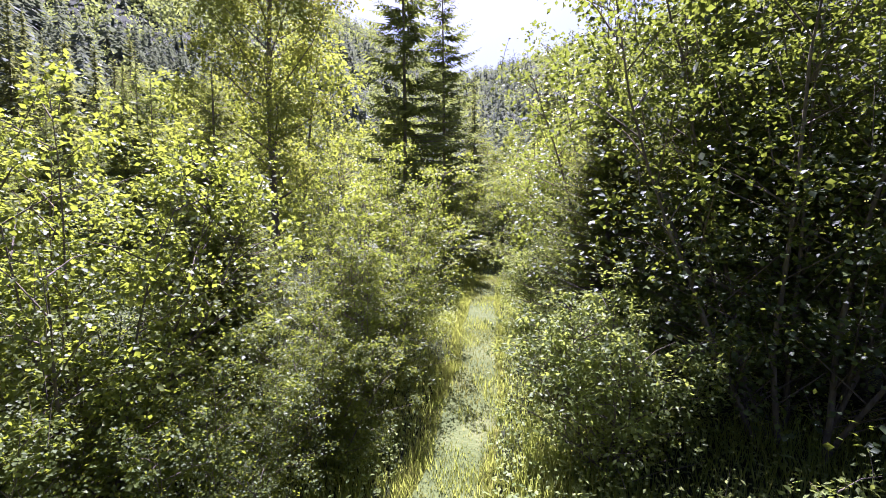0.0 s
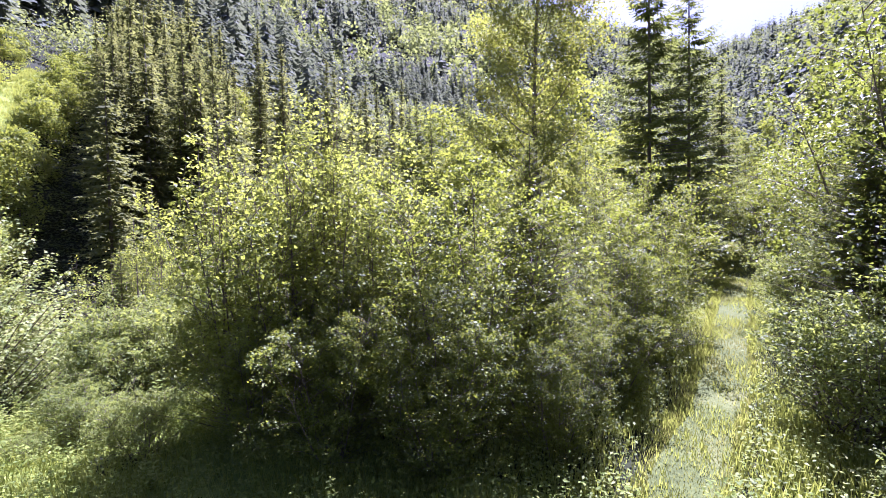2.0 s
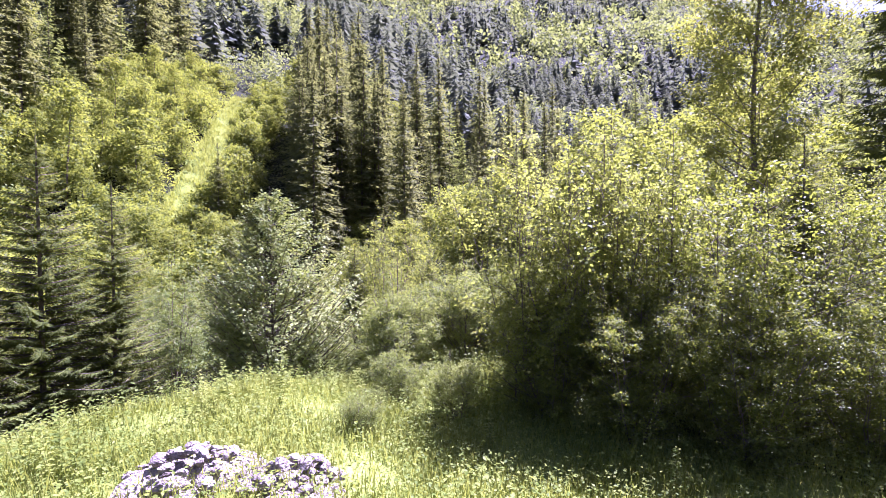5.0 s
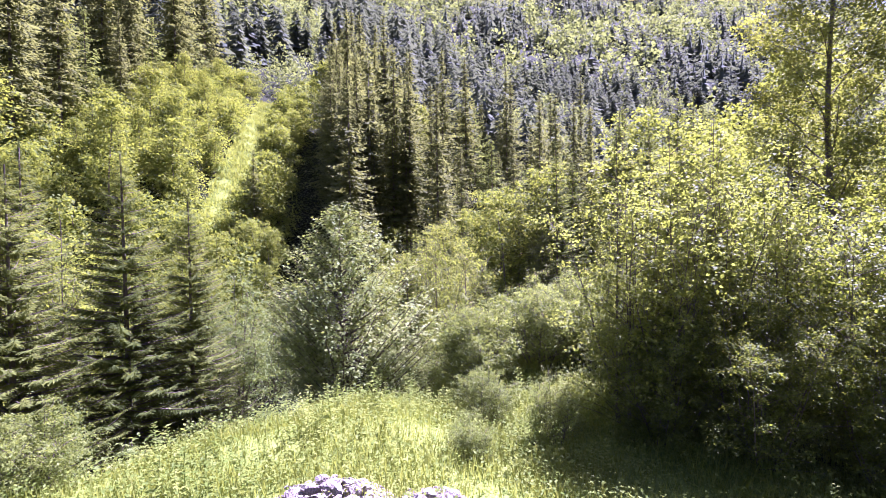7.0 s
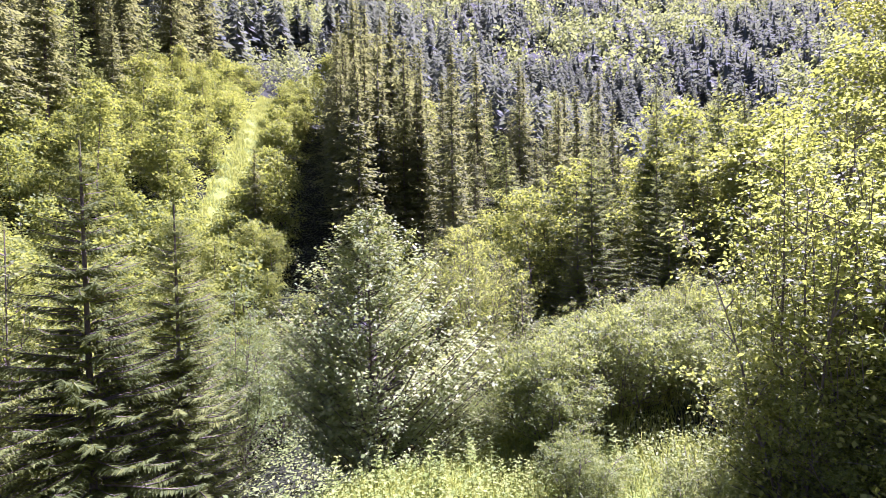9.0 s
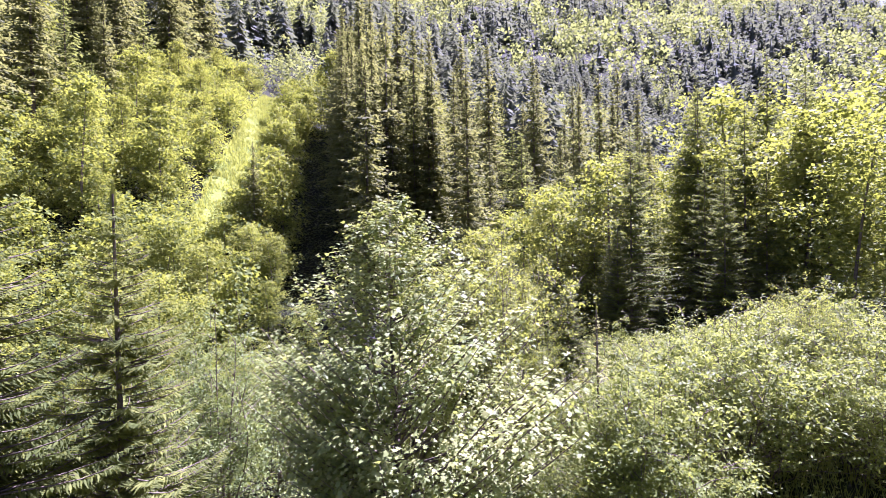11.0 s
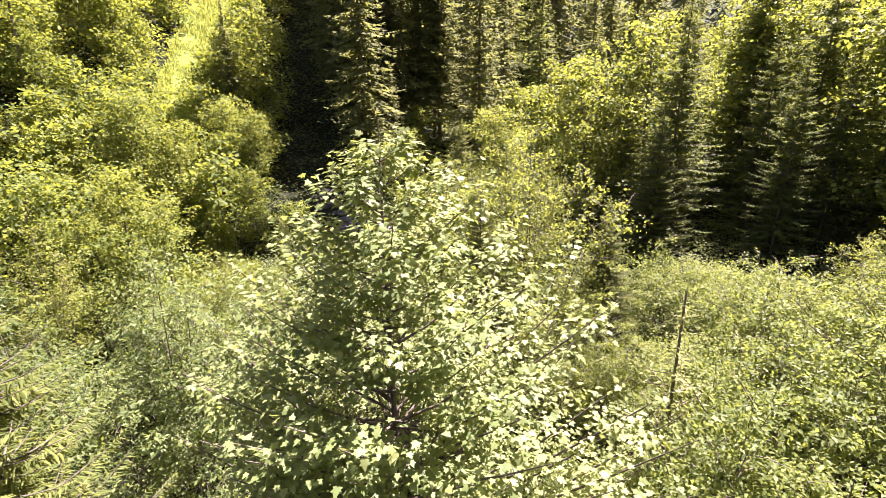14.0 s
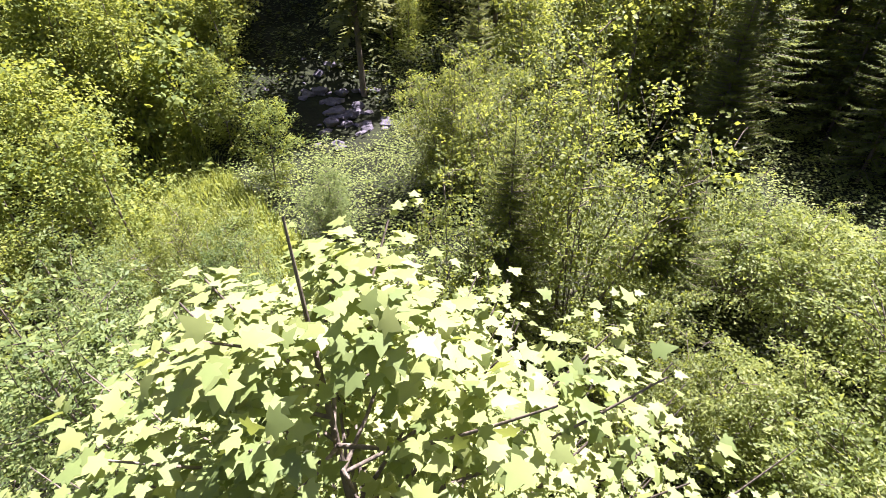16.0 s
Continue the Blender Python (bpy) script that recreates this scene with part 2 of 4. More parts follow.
def leaf_twigs(heap, wood, T, D, length, r, leaf, width, per, lobes=False, twig_r=0.004, hang=0.1, singles=None, tilt=0.58):
    """Twigs from the points T along D with leaves set out on them."""
    n = len(T)
    length = np.broadcast_to(length, n)
    for i in range(n):
        if wood is not None:
            tube(wood, [T[i], T[i] + D[i] * length[i] * 0.5 + [0, 0, 0.02], T[i] + D[i] * length[i]], twig_r, twig_r * 0.4, 3)
    s = (np.arange(per)[None] + r.uniform(0, 1, (n, per))) / per
    P = (T[:, None] + D[:, None] * (s * length[:, None])[..., None]).reshape(-1, 3)
    DD = np.repeat(D, per, 0)
    side = unit(np.cross(DD, r.normal(0, 0.35, DD.shape) + [0, 0, 1.0])) * r.choice([-1.0, 1.0], (len(DD), 1))
    ld = unit(DD * 0.5 + side + r.normal(0, 0.25, DD.shape) + [0, 0, -hang])
    P = P + side * 0.02
    nrm = unit(np.array([0, 0, 1.0]) + r.normal(0, tilt, DD.shape) + DD * 0.15)
    size = leaf * r.uniform(0.6, 1.25, len(P))
    if lobes:
        base = P + ld * size[:, None] * 0.35
        if singles is not None:
            pick = base[:, 2] > singles[0]
            singles[1].append(np.concatenate([base, ld, nrm, size[:, None]], 1)[pick])
            base, ld, nrm, size = base[~pick], ld[~pick], nrm[~pick], size[~pick]
        if len(base):
            lobed(heap, base, ld, nrm, size)
    else:
        blades(heap, P, ld, nrm, size, size * width)


def thing(name, label, category, group=""):
    ob = new(name)
    ob.empty_display_size = 0.2
    return tagged(ob, label, category, group)


def part(name, me, parent, label=""):
    ob = new(name, me)
    ob.parent = parent
    if label:
        ob["label"] = label
    return ob


# ---- plants ----
def shrub(name, label, category, group, h, spread, stems, twigs, per, leaf, width, mat, bark, seed, lean=0.5, low=0.22, tlen=0.55, r0=0.035, hang=0.25, dome=0.25, crest=0.98, shoots=9, clump=0.22):
    """Many-stemmed bush or small tree: stems fan out from the base, twigs carry the leaves."""
    r = np.random.default_rng(seed)
    root = thing(name, label, category, group)
    leaves, wood = Heap(), Heap()
    for k in range(stems):
        az = 2 * np.pi * (k + r.uniform(-0.35, 0.35)) / stems * 2.4
        out = lean * (0.0 if k == 0 else r.uniform(0.4, 1.0))
        d = np.array([np.cos(az) * out, np.sin(az) * out, 1.0])
        hh = h * (1.0 if k == 0 else r.uniform(0.8, crest) - dome * (out / lean) ** 1.5)
        base = np.array([np.cos(az), np.sin(az), 0]) * r.uniform(0.03, 0.22) * (spread * 0.4)
        pts = curve_pts(base - [0, 0, 0.15], d, hh * np.sqrt(1 + out * out * 0.6), 0.35, 0.02 if k == 0 else 0.07, 8, r)
        st = Heap(); tube(st, pts, r0 * r.uniform(0.7, 1.2), r0 * 0.15, 6)
        part("stem", st.mesh("stem", bark, True), root)
        m = int(twigs * r.uniform(0.85, 1.15))
        u = low + (1 - low) * (np.arange(m) + r.uniform(0, 1, m)) / m
        T, along_d = along(pts, u)
        a2 = np.arange(m) * 2.4 + r.uniform(-0.5, 0.5, m)
        D = unit(np.stack([np.cos(a2), np.sin(a2), r.uniform(0.0, 0.6, m)], 1) + along_d * 0.35)
        ln = tlen * spread * r.uniform(0.5, 1.25, m) * (1.1 - 0.78 * u)
        for i in range(0, m, 2):
            tube(wood, [T[i], T[i] + D[i] * ln[i] * 0.55 + [0, 0, 0.04], T[i] + D[i] * ln[i]], 0.009, 0.003, 3)
        # side branches carry separate leaf masses, the outer one larger
        C = np.concatenate([T + D * (ln * q)[:, None] for q in (0.5, 0.98)]) + r.normal(0, 0.05, (2 * m, 3))
        R = clump * np.concatenate([np.full(m, 0.8), np.full(m, 1.1)]) * r.uniform(0.6, 1.35, 2 * m) * (1.2 - 0.45 * np.tile(u, 2))
        ph = seed * 1.7
        gap = np.sin(3.4 * C[:, 0] + ph) * np.sin(3.6 * C[:, 1] - ph) + np.sin(3.1 * C[:, 2] + 1.7 * C[:, 0] + ph) * 0.8 + r.normal(0, 0.2, 2 * m)
        puffs(leaves, C[gap > -0.75], R[gap > -0.75], per, leaf, width, r, 0.75, hang)
        # upright shoots stand out of the top
        ns = shoots
        S0, _ = along(pts, r.uniform(0.55, 1.0, ns))
        S0 = S0 + r.normal(0, 0.14, (ns, 3)) * spread * 0.5 * [1, 1, 0.3]
        SD = unit(r.normal(0, 0.22, (ns, 3)) + [0, 0, 1.0])
        leaf_twigs(leaves, wood, S0, SD, r.uniform(0.35, 0.8, ns) * h * 0.16, r, leaf, width, 12, False, 0.005, 0.25, None, 0.5)
    tagged(part("brushwood", wood.mesh("brushwood", bark), root), kind="stuff")
    part("crown", leaves.mesh("crown", mat), root)
    return root


def puffs(heap, C, R, per, leaf, width, r, flat=0.62, hang=0.25):
    """Rounded leaf masses, densest on their upper sides, one round each centre."""
    n = len(C)
    d = unit(r.normal(0, 1, (n, per, 3)))
    d[..., 2] = np.where(r.uniform(0, 1, (n, per)) < 0.6, np.abs(d[..., 2]), d[..., 2])
    rad = np.broadcast_to(R, n)[:, None] * r.uniform(0.12, 1.0, (n, per)) ** 0.45 * (1 + 0.18 * r.normal(0, 1, (n, per)))
    P = (np.asarray(C)[:, None] + d * rad[..., None] * [1, 1, flat]).reshape(-1, 3)
    d = d.reshape(-1, 3)
    nrm = d * 0.5 + [0, 0, 0.8] + r.normal(0, 0.4, d.shape)
    ld = d * [1, 1, 0.3] + r.normal(0, 0.6, d.shape) + [0, 0, -hang]
    size = leaf * r.uniform(0.6, 1.3, len(P))
    blades(heap, P, ld, nrm, size, size * width)


def broadleaf(name, label, group, h, bole, radius, limbs, clumps, per, leaf, width, mat, bark, seed, r0=0.14, split=False, brush=True, puff=0.55, rise=0.55, peak=0.82):
    """Single-trunk tree: trunk, limbs and a crown of separate leaf masses with shaded gaps between them."""
    r = np.random.default_rng(seed)
    root = thing(name, label, "tree", group)
    trunk = Heap(); pts = curve_pts((0, 0, -0.3), (r.normal(0, 0.03), r.normal(0, 0.03), 1), h + 0.3, 0.3, 0.03, 10, r)
    tube(trunk, pts, r0, 0.015, 8)
    part("trunk", trunk.mesh("trunk", bark, True), root)
    wood, leaves = Heap(), Heap()
    for k in range(limbs):
        s = bole + (0.985 - bole) * (k + r.uniform(0, 1)) / limbs
        p, _ = along(pts, np.array([s]))
        az = k * 2.4 + r.uniform(-0.4, 0.4)
        prof = np.sin(np.pi * np.clip((s - bole) / (1 - bole) * peak + 0.16, 0, 1)) ** 0.7
        ln = radius * prof * r.uniform(0.6, 1.2) + 0.15
        lp = curve_pts(p[0], (np.cos(az), np.sin(az), rise), ln, 0.35, 0.1, 5, r)
        limb = Heap(); tube(limb, lp, r0 * 0.3 * (1.1 - s), 0.006, 4)
        if split:
            part("limb", limb.mesh("limb", bark, True), root)
        else:
            wood.add(*limb.arrays())
        C, _ = along(lp, 0.3 + 0.72 * (np.arange(clumps) + r.uniform(0, 1, clumps)) / clumps)
        C = C + r.normal(0, 0.22, C.shape) * puff * [1.4, 1.4, 0.8]
        puffs(leaves, C, puff * r.uniform(0.6, 1.3, clumps) * (0.55 + 0.45 * prof), per, leaf, width, r, 0.8)
    if not split and brush:
        tagged(part("brushwood", wood.mesh("brushwood", bark), root), kind="stuff")
    part("crown", leaves.mesh("crown", mat), root)
    return root


def spruce_sprays(heap, wood, h, radius, bare, whorls, arms, step, spray, swidth, r, droop=0.35, hangers=True, slim=0.85):
    """Whorls of drooping boughs, each set with flat sprays of needles."""
    for i in range(whorls):
        u = (i + r.uniform(-0.3, 0.3)) / whorls
        z = h * (bare + (0.985 - bare) * np.clip(u, 0, 1))
        prof = (1 - np.clip(u, 0, 1)) ** slim
        for k in range(arms):
            ln = radius * (prof * r.uniform(0.5, 1.18) + 0.04)
            az = i * 1.1 + k * 2 * np.pi / arms + r.uniform(-0.3, 0.3)
            d = np.array([np.cos(az), np.sin(az), 0.0])
            dr = droop * r.uniform(0.6, 1.3) * (0.25 + prof)
            m = max(2, int(ln / step))
            s = np.linspace(0.12, 1.0, m)
            base = np.array([0, 0, z + r.uniform(-1.3, 1.3) * h / whorls])
            line = base + d * (s * ln)[:, None] + np.array([0, 0, 1.0]) * (ln * (0.28 * s - dr * s ** 1.6 + 0.16 * s ** 4))[:, None]
            if wood is not None and ln > 0.35:
                tube(wood, line[:: max(1, m // 4)] if m > 4 else line, 0.006 + 0.008 * ln, 0.003, 3)
            side = np.cross(d, [0, 0, 1.0])
            taper = (0.35 + 0.65 * np.sin(np.pi * np.clip(s * 0.75 + 0.2, 0, 1)))
            L = spray * taper * r.uniform(0.75, 1.2, m) * (0.5 + 0.5 * min(1, ln / 1.0))
            for sg in (-1, 1):
                D = d * 0.75 + side * sg + np.array([0, 0, -0.35]) + r.normal(0, 0.2, (m, 3))
                blades(heap, line, D, np.array([[0, 0, 1.0]]) + r.normal(0, 0.35, (m, 3)), L, L * swidth, -0.2, 0.35)
            if hangers:
                D = d * 0.5 + r.normal(0, 0.3, (m, 3)) + [0, 0, -0.8]
                blades(heap, line, D, d + r.normal(0, 0.3, (m, 3)), L * 0.7, L * swidth * 0.8, -0.1, 0.4)
            blades(heap, line[-1:], d + [0, 0, 0.1], np.array([[0, 0, 1.0]]), L[-1:] * 1.2, L[-1:] * swidth, -0.2, 0.3)
    blades(heap, np.array([[0, 0, h * 0.95]]), np.array([[0, 0, 1.0]]), np.array([[1.0, 0, 0]]), h * 0.06 + 0.1, 0.05 + h * 0.004)


def spruce(name, label, group, h, radius, bare, whorls, arms, step, spray, swidth, mat, bark, seed, r0=0.1, droop=0.35, hangers=True, slim=0.85, brush=True):
    r = np.random.default_rng(seed)
    root = thing(name, label, "tree", group)
    trunk = Heap(); tube(trunk, [(0, 0, -0.4), (0.02, 0, h * 0.5), (0, 0, h)], r0, 0.012, 7)
    part("trunk", trunk.mesh("trunk", bark, True), root)
    leaves, wood = Heap(), Heap()
    spruce_sprays(leaves, wood if brush else None, h, radius, bare, whorls, arms, step, spray, swidth, r, droop, hangers, slim)
    if brush:
        tagged(part("brushwood", wood.mesh("brushwood", bark), root), kind="stuff")
    part("crown", leaves.mesh("crown", mat), root)
    return root


def maple_tree(name, label, h, boughs, leaf, mat, bark, seed, singles):
    """A straight leader with rising boughs that end on a broad cone, set with long-stalked lobed leaves."""
    r = np.random.default_rng(seed)
    root = thing(name, label, "tree")
    trunk = Heap(); tube(trunk, [(0, 0, -0.2), (0.03, 0.02, h * 0.4), (-0.02, 0.01, h * 0.8), (0, 0, h)], 0.045, 0.003, 7)
    part("trunk", trunk.mesh("trunk", bark, True), root)
    leaves, fill = Heap(), Heap()
    for k in range(boughs):
        q = ((k + 0.5) / boughs) ** 0.78
        d = 0.1 + 4.3 * q
        reach = 0.07 + (0.98 * d ** 0.9 if d < 2.2 else 1.99 - 0.1 * (d - 2.2))
        az = k * 2.4 + r.uniform(-0.3, 0.3)
        reach *= r.uniform(0.85, 1.2) * (1 + 0.14 * math.sin(2 * az + 1.0) + 0.14 * math.cos(az - 0.9))
        d += r.normal(0, 0.05 + 0.06 * min(d, 1.5))
        d = max(d, 0.05)
        tip = np.array([math.cos(az) * reach, math.sin(az) * reach, h - d])
        base = np.array([0, 0, max(0.3, h - d - 0.75 * reach)])
        mid = base * 0.45 + tip * 0.55 + [0, 0, -0.1 * reach]
        pts = np.array([base, base * 0.72 + tip * 0.28 + [0, 0, -0.09 * reach], mid, base * 0.2 + tip * 0.8 + [0, 0, -0.05 * reach], tip])
        limb = Heap(); tube(limb, pts, 0.004 + 0.008 * reach, 0.003, 5)
        part("bough", limb.mesh("bough", bark, True), root)
        m = 4 + int(8.0 * min(reach, 1.9))
        T, ad = along(pts, 1.0 - 0.75 * np.sqrt((np.arange(m) + r.uniform(0, 1, m)) / m))
        side = unit(np.cross(ad, [0, 0, 1.0])) * r.choice([-1.0, 1.0], (m, 1))
        D = unit(ad * 0.6 + side * r.uniform(0.2, 1.0, (m, 1)) + r.normal(0, 0.2, (m, 3)) + [0, 0, 0.45])
        leaf_twigs(leaves, None, T, D, (0.1 + 0.17 * min(reach, 1.2)) * r.uniform(0.7, 1.3, m), r, leaf, 1.0, 8, True, hang=0.45, singles=singles, tilt=0.42)
        # shaded inner leaves
        C, _ = along(pts, r.uniform(0.5, 0.9, 3))
        fd = unit(r.normal(0, 1, (3 * 14, 3)))
        FP = np.repeat(C, 14, 0) + fd * [1, 1, 0.8] * (0.12 + 0.1 * min(reach, 1.6)) * r.uniform(0.3, 1.0, (42, 1))
        lobed(fill, FP, fd * [1, 1, 0.3] + [0, 0, -0.3], fd * 0.4 + [0, 0, 0.9], leaf * r.uniform(0.7, 1.2, 42))
    tagged(part("inner_foliage", fill.mesh("inner_foliage", mat), root), kind="stuff")
    part("crown", leaves.mesh("crown", mat), root)
    return root


# ---- ground ----
def smooth(a, b, x):
    t = np.clip((x - a) / (b - a), 0, 1)
    return t * t * (3 - 2 * t)


def height(x, y):
    """Bench of meadow and trail, a hollow beyond its edge, the wooded slope and the far mountain."""
    x, y = np.asarray(x, float), np.asarray(y, float)
    bench = 0.42 + 0.11 * np.clip(y, 0, 14) + 0.1 * np.clip(y - 14, 0, 60)
    bench = bench + 0.4 * smooth(0.2, -2.4, y) * smooth(-3.0, -5.5, x)
    floor = -1.5 + 0.085 * np.clip(y, -20, 40)
    edge = smooth(-15.5, -11.2, x - 0.12 * np.clip(y, 0, 40))
    z = floor + (bench - floor) * edge
    slope = 0.58 * np.clip(-29.5 - x, 0, None) + 0.44 * np.clip(y - 180, 0, None)
    slope = slope + 0.3 * np.clip(x - 12, 0, 300)
    rr = np.hypot(x, y)
    slope = np.where(rr > 640, slope * np.clip(1 - (rr - 640) / 900, 0, 1), slope)
    bump = 0.12 * np.sin(0.9 * x + 1.3) * np.sin(0.8 * y) + 0.05 * np.sin(2.3 * x) * np.sin(2.1 * y + 0.7)
    big = np.clip(slope / 20, 0, 1) * (0.9 * np.sin(0.07 * x + 0.05 * y) + 0.8 * np.sin(0.11 * y + 1.0))
    return z + slope + bump + big


def clearing_y(x):
    """Centre line of the grassy strip that climbs the slope."""
    s = -36 - np.asarray(x, float)
    return 2.0 + 0.57 * s - 0.4 * np.sin(np.clip(s - 6, 0, 24) * np.pi / 24)


def trail_x(y):
    return -1.42 + 0.1 * np.sin(0.52 * np.asarray(y) - 1.9) + 0.065 * np.clip(np.asarray(y) - 2.5, 0, 15)


def spaced(lo, hi, near, far_n):
    core = np.linspace(-70, 70, near)
    g = np.geomspace(72, hi, far_n)
    return np.concatenate([-g[::-1], core, g])


gx = spaced(-4000, 4000, 130, 36)
gy = spaced(-4000, 4000, 130, 36)
X, Y = np.meshgrid(gx, gy)
Z = height(X, Y)
nx, ny = len(gx), len(gy)
idx = np.arange(nx * ny).reshape(ny, nx)
a, b, c, d4 = idx[:-1, :-1].ravel(), idx[:-1, 1:].ravel(), idx[1:, 1:].ravel(), idx[1:, :-1].ravel()
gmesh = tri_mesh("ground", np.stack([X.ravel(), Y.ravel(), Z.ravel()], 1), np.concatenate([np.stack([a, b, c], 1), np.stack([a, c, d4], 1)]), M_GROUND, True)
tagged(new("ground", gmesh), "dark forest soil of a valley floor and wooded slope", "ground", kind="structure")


def strip(name, label, mat, centre, half, s0, s1, n, lift, kind="structure"):
    """A band laid over the ground along a line, with uneven borders."""
    s = np.linspace(s0, s1, n)
    cx, cy = centre(s)
    tx, ty = np.gradient(cx), np.gradient(cy)
    ln = np.hypot(tx, ty); nxv, nyv = -ty / ln, tx / ln
    r = np.random.default_rng(3)
    cols = 9
    V = []
    for j in range(cols):
        w = (j / (cols - 1) * 2 - 1) * half * (1 + 0.18 * np.sin(s * 2.1 + j) + r.normal(0, 0.04, n))
        px, py = cx + nxv * w, cy + nyv * w
        V.append(np.stack([px, py, height(px, py) + lift - (0.1 if j in (0, cols - 1) else 0)], 1))
    V = np.stack(V, 1).reshape(-1, 3)
    i = (np.arange(n - 1)[:, None] * cols + np.arange(cols - 1)[None]).ravel()
    f = np.concatenate([np.stack([i, i + 1, i + cols + 1], 1), np.stack([i, i + cols + 1, i + cols], 1)])
    return tagged(new(name, tri_mesh(name, V, f, mat, True)), label, name, kind=kind)


mx, my = np.meshgrid(np.linspace(-13, 4, 60), np.linspace(-12, 2.2, 50))
mv = np.stack([mx.ravel(), my.ravel(), height(mx, my).ravel() + 0.07], 1)
mi = (np.arange(49)[:, None] * 60 + np.arange(59)[None]).ravel()
mf = np.concatenate([np.stack([mi, mi + 1, mi + 61], 1), np.stack([mi, mi + 61, mi + 60], 1)])
tagged(new("meadow", tri_mesh("meadow", mv, mf, M_TURF, True)), "sunlit turf of a small meadow", "meadow", kind="structure")
strip("path", "trodden grassy trail with bare pale soil", M_PATH, lambda s: (trail_x(s) + 0.05, s), 0.42, -6, 34, 160, 0.09)
strip("clearing", "bright grassy strip cut up the wooded slope", M_TURF, lambda s: (-36 - s, clearing_y(-36 - s)), 1.5, 1.5, 30, 60, 0.3)


def ground_z(x, y):
    return float(height(x, y))


# ---- thickets by the trail ----
def place(src, x, y, scale=1.0, turn=0.0, sink=0.05):
    m = pose(x, y, ground_z(x, y) - sink, 0, 0, turn) @ Matrix.Diagonal((scale, scale, scale, 1))
    ob = copy_thing(src, m)
    ob.scale = (scale, scale, scale)
    return ob


def settle(src, x, y, scale=1.0, turn=0.0, sink=0.05):
    src.matrix_basis = pose(x, y, ground_z(x, y) - sink, 0, 0, turn) @ Matrix.Diagonal((scale, scale, scale, 1))
    return src


ALDER = "alder thicket beside the trail"
alder_a = shrub("alder_bush", "dense green alder bush with many thin stems", "bush", ALDER, 4.6, 3.0, 13, 30, 54, 0.056, 0.76, M_ALDER, M_BARK, 11, low=0.03, r0=0.025, dome=0.13, clump=0.23)
alder_b = shrub("sallow_bush", "tall loose sallow bush with pale sunlit leaves", "bush", "sallows beside the trail", 5.0, 2.6, 8, 20, 34, 0.06, 0.74, M_SALLOW, M_BARK, 12, lean=0.26, low=0.08, r0=0.022, dome=0.2, shoots=14, tlen=0.42, clump=0.22)
hazel_a = shrub("hazel_bush", "large hazel bush, leaf colour darkened for its shaded side", "bush", "hazels beside the trail", 5.4, 3.2, 12, 34, 46, 0.05, 0.82, M_SHADE_HAZEL, M_BARK, 14, low=0.05, r0=0.03, clump=0.24)
willow_a = shrub("willow_bush", "grey-green willow bush with fine narrow leaves", "bush", "willow bushes", 2.6, 2.2, 12, 22, 34, 0.062, 0.5, M_WILLOW, M_BARK, 13, lean=0.6, low=0.08, r0=0.016, clump=0.17)


def trailside(rows):
    """Rows near the trail, shifted and enlarged to fit the views along the camera path: x, y, scale, turn."""
    return [(1.06 * x - 0.95, 1.06 * y - 0.65, 1.06 * s, t) if x > -10.5 and y > 0 else (x, y, s, t) for x, y, s, t in rows]


def spots(src, rows):
    """The first row takes the plant itself, the rest its copies: x, y, scale, turn."""
    for i, (x, y, s, t) in enumerate(rows[1:]):
        place(src, x, y, s, t)
    settle(src, *rows[0])


willow_b = shrub("grey_willow", "slender grey-green willow tree with narrow leaves", "tree", "grey willows", 4.9, 2.6, 9, 24, 46, 0.074, 0.46, M_GREY_WILLOW, M_BARK, 15, lean=0.42, low=0.16, r0=0.03)
spots(willow_b, [(-18.2, -1.8, 1.0, 90), (-20.6, -3.8, 0.95, 190), (-21.8, -6.8, 1.0, 260), (-19.4, -0.2, 0.75, 20), (-21.8, -1.3, 0.75, 310), (-20.9, 0.9, 0.62, 150), (-23.2, 3.9, 0.5, 70)])
larch = spruce("larch", "slim yellow-green young larch", "", 3.2, 0.8, 0.05, 22, 5, 0.07, 0.16, 0.28, M_LARCH, M_BARK, 34, 0.03, 0.15, False, 0.9)
settle(larch, -12.6, 2.4)
spots(alder_a, trailside([(-3.3, 3.7, 0.85, 0), (-1.7, 8.4, 0.82, 80), (-4.4, 7.8, 0.55, 200), (-6.6, 6.4, 0.42, 300), (-3.2, 6.1, 0.55, 30), (-9.9, 6.8, 0.46, 20), (-1.3, 14.6, 0.75, 110), (0.9, 17.0, 0.75, 150), (2.1, 13.6, 0.9, 330), (-22.8, 8.2, 0.9, 15), (-14.9, 4.1, 0.68, 100), (-5.0, 2.8, 0.48, 310), (-6.6, 2.7, 0.5, 75), (-1.95, 3.5, 0.42, 15), (-1.6, 4.9, 0.42, 160), (-5.6, 1.75, 0.5, 200), (-4.4, 2.0, 0.55, 90), (-3.1, 2.5, 0.52, 320), (-1.4, 6.4, 0.55, 250), (-22.4, 0.4, 0.7, 45)]))
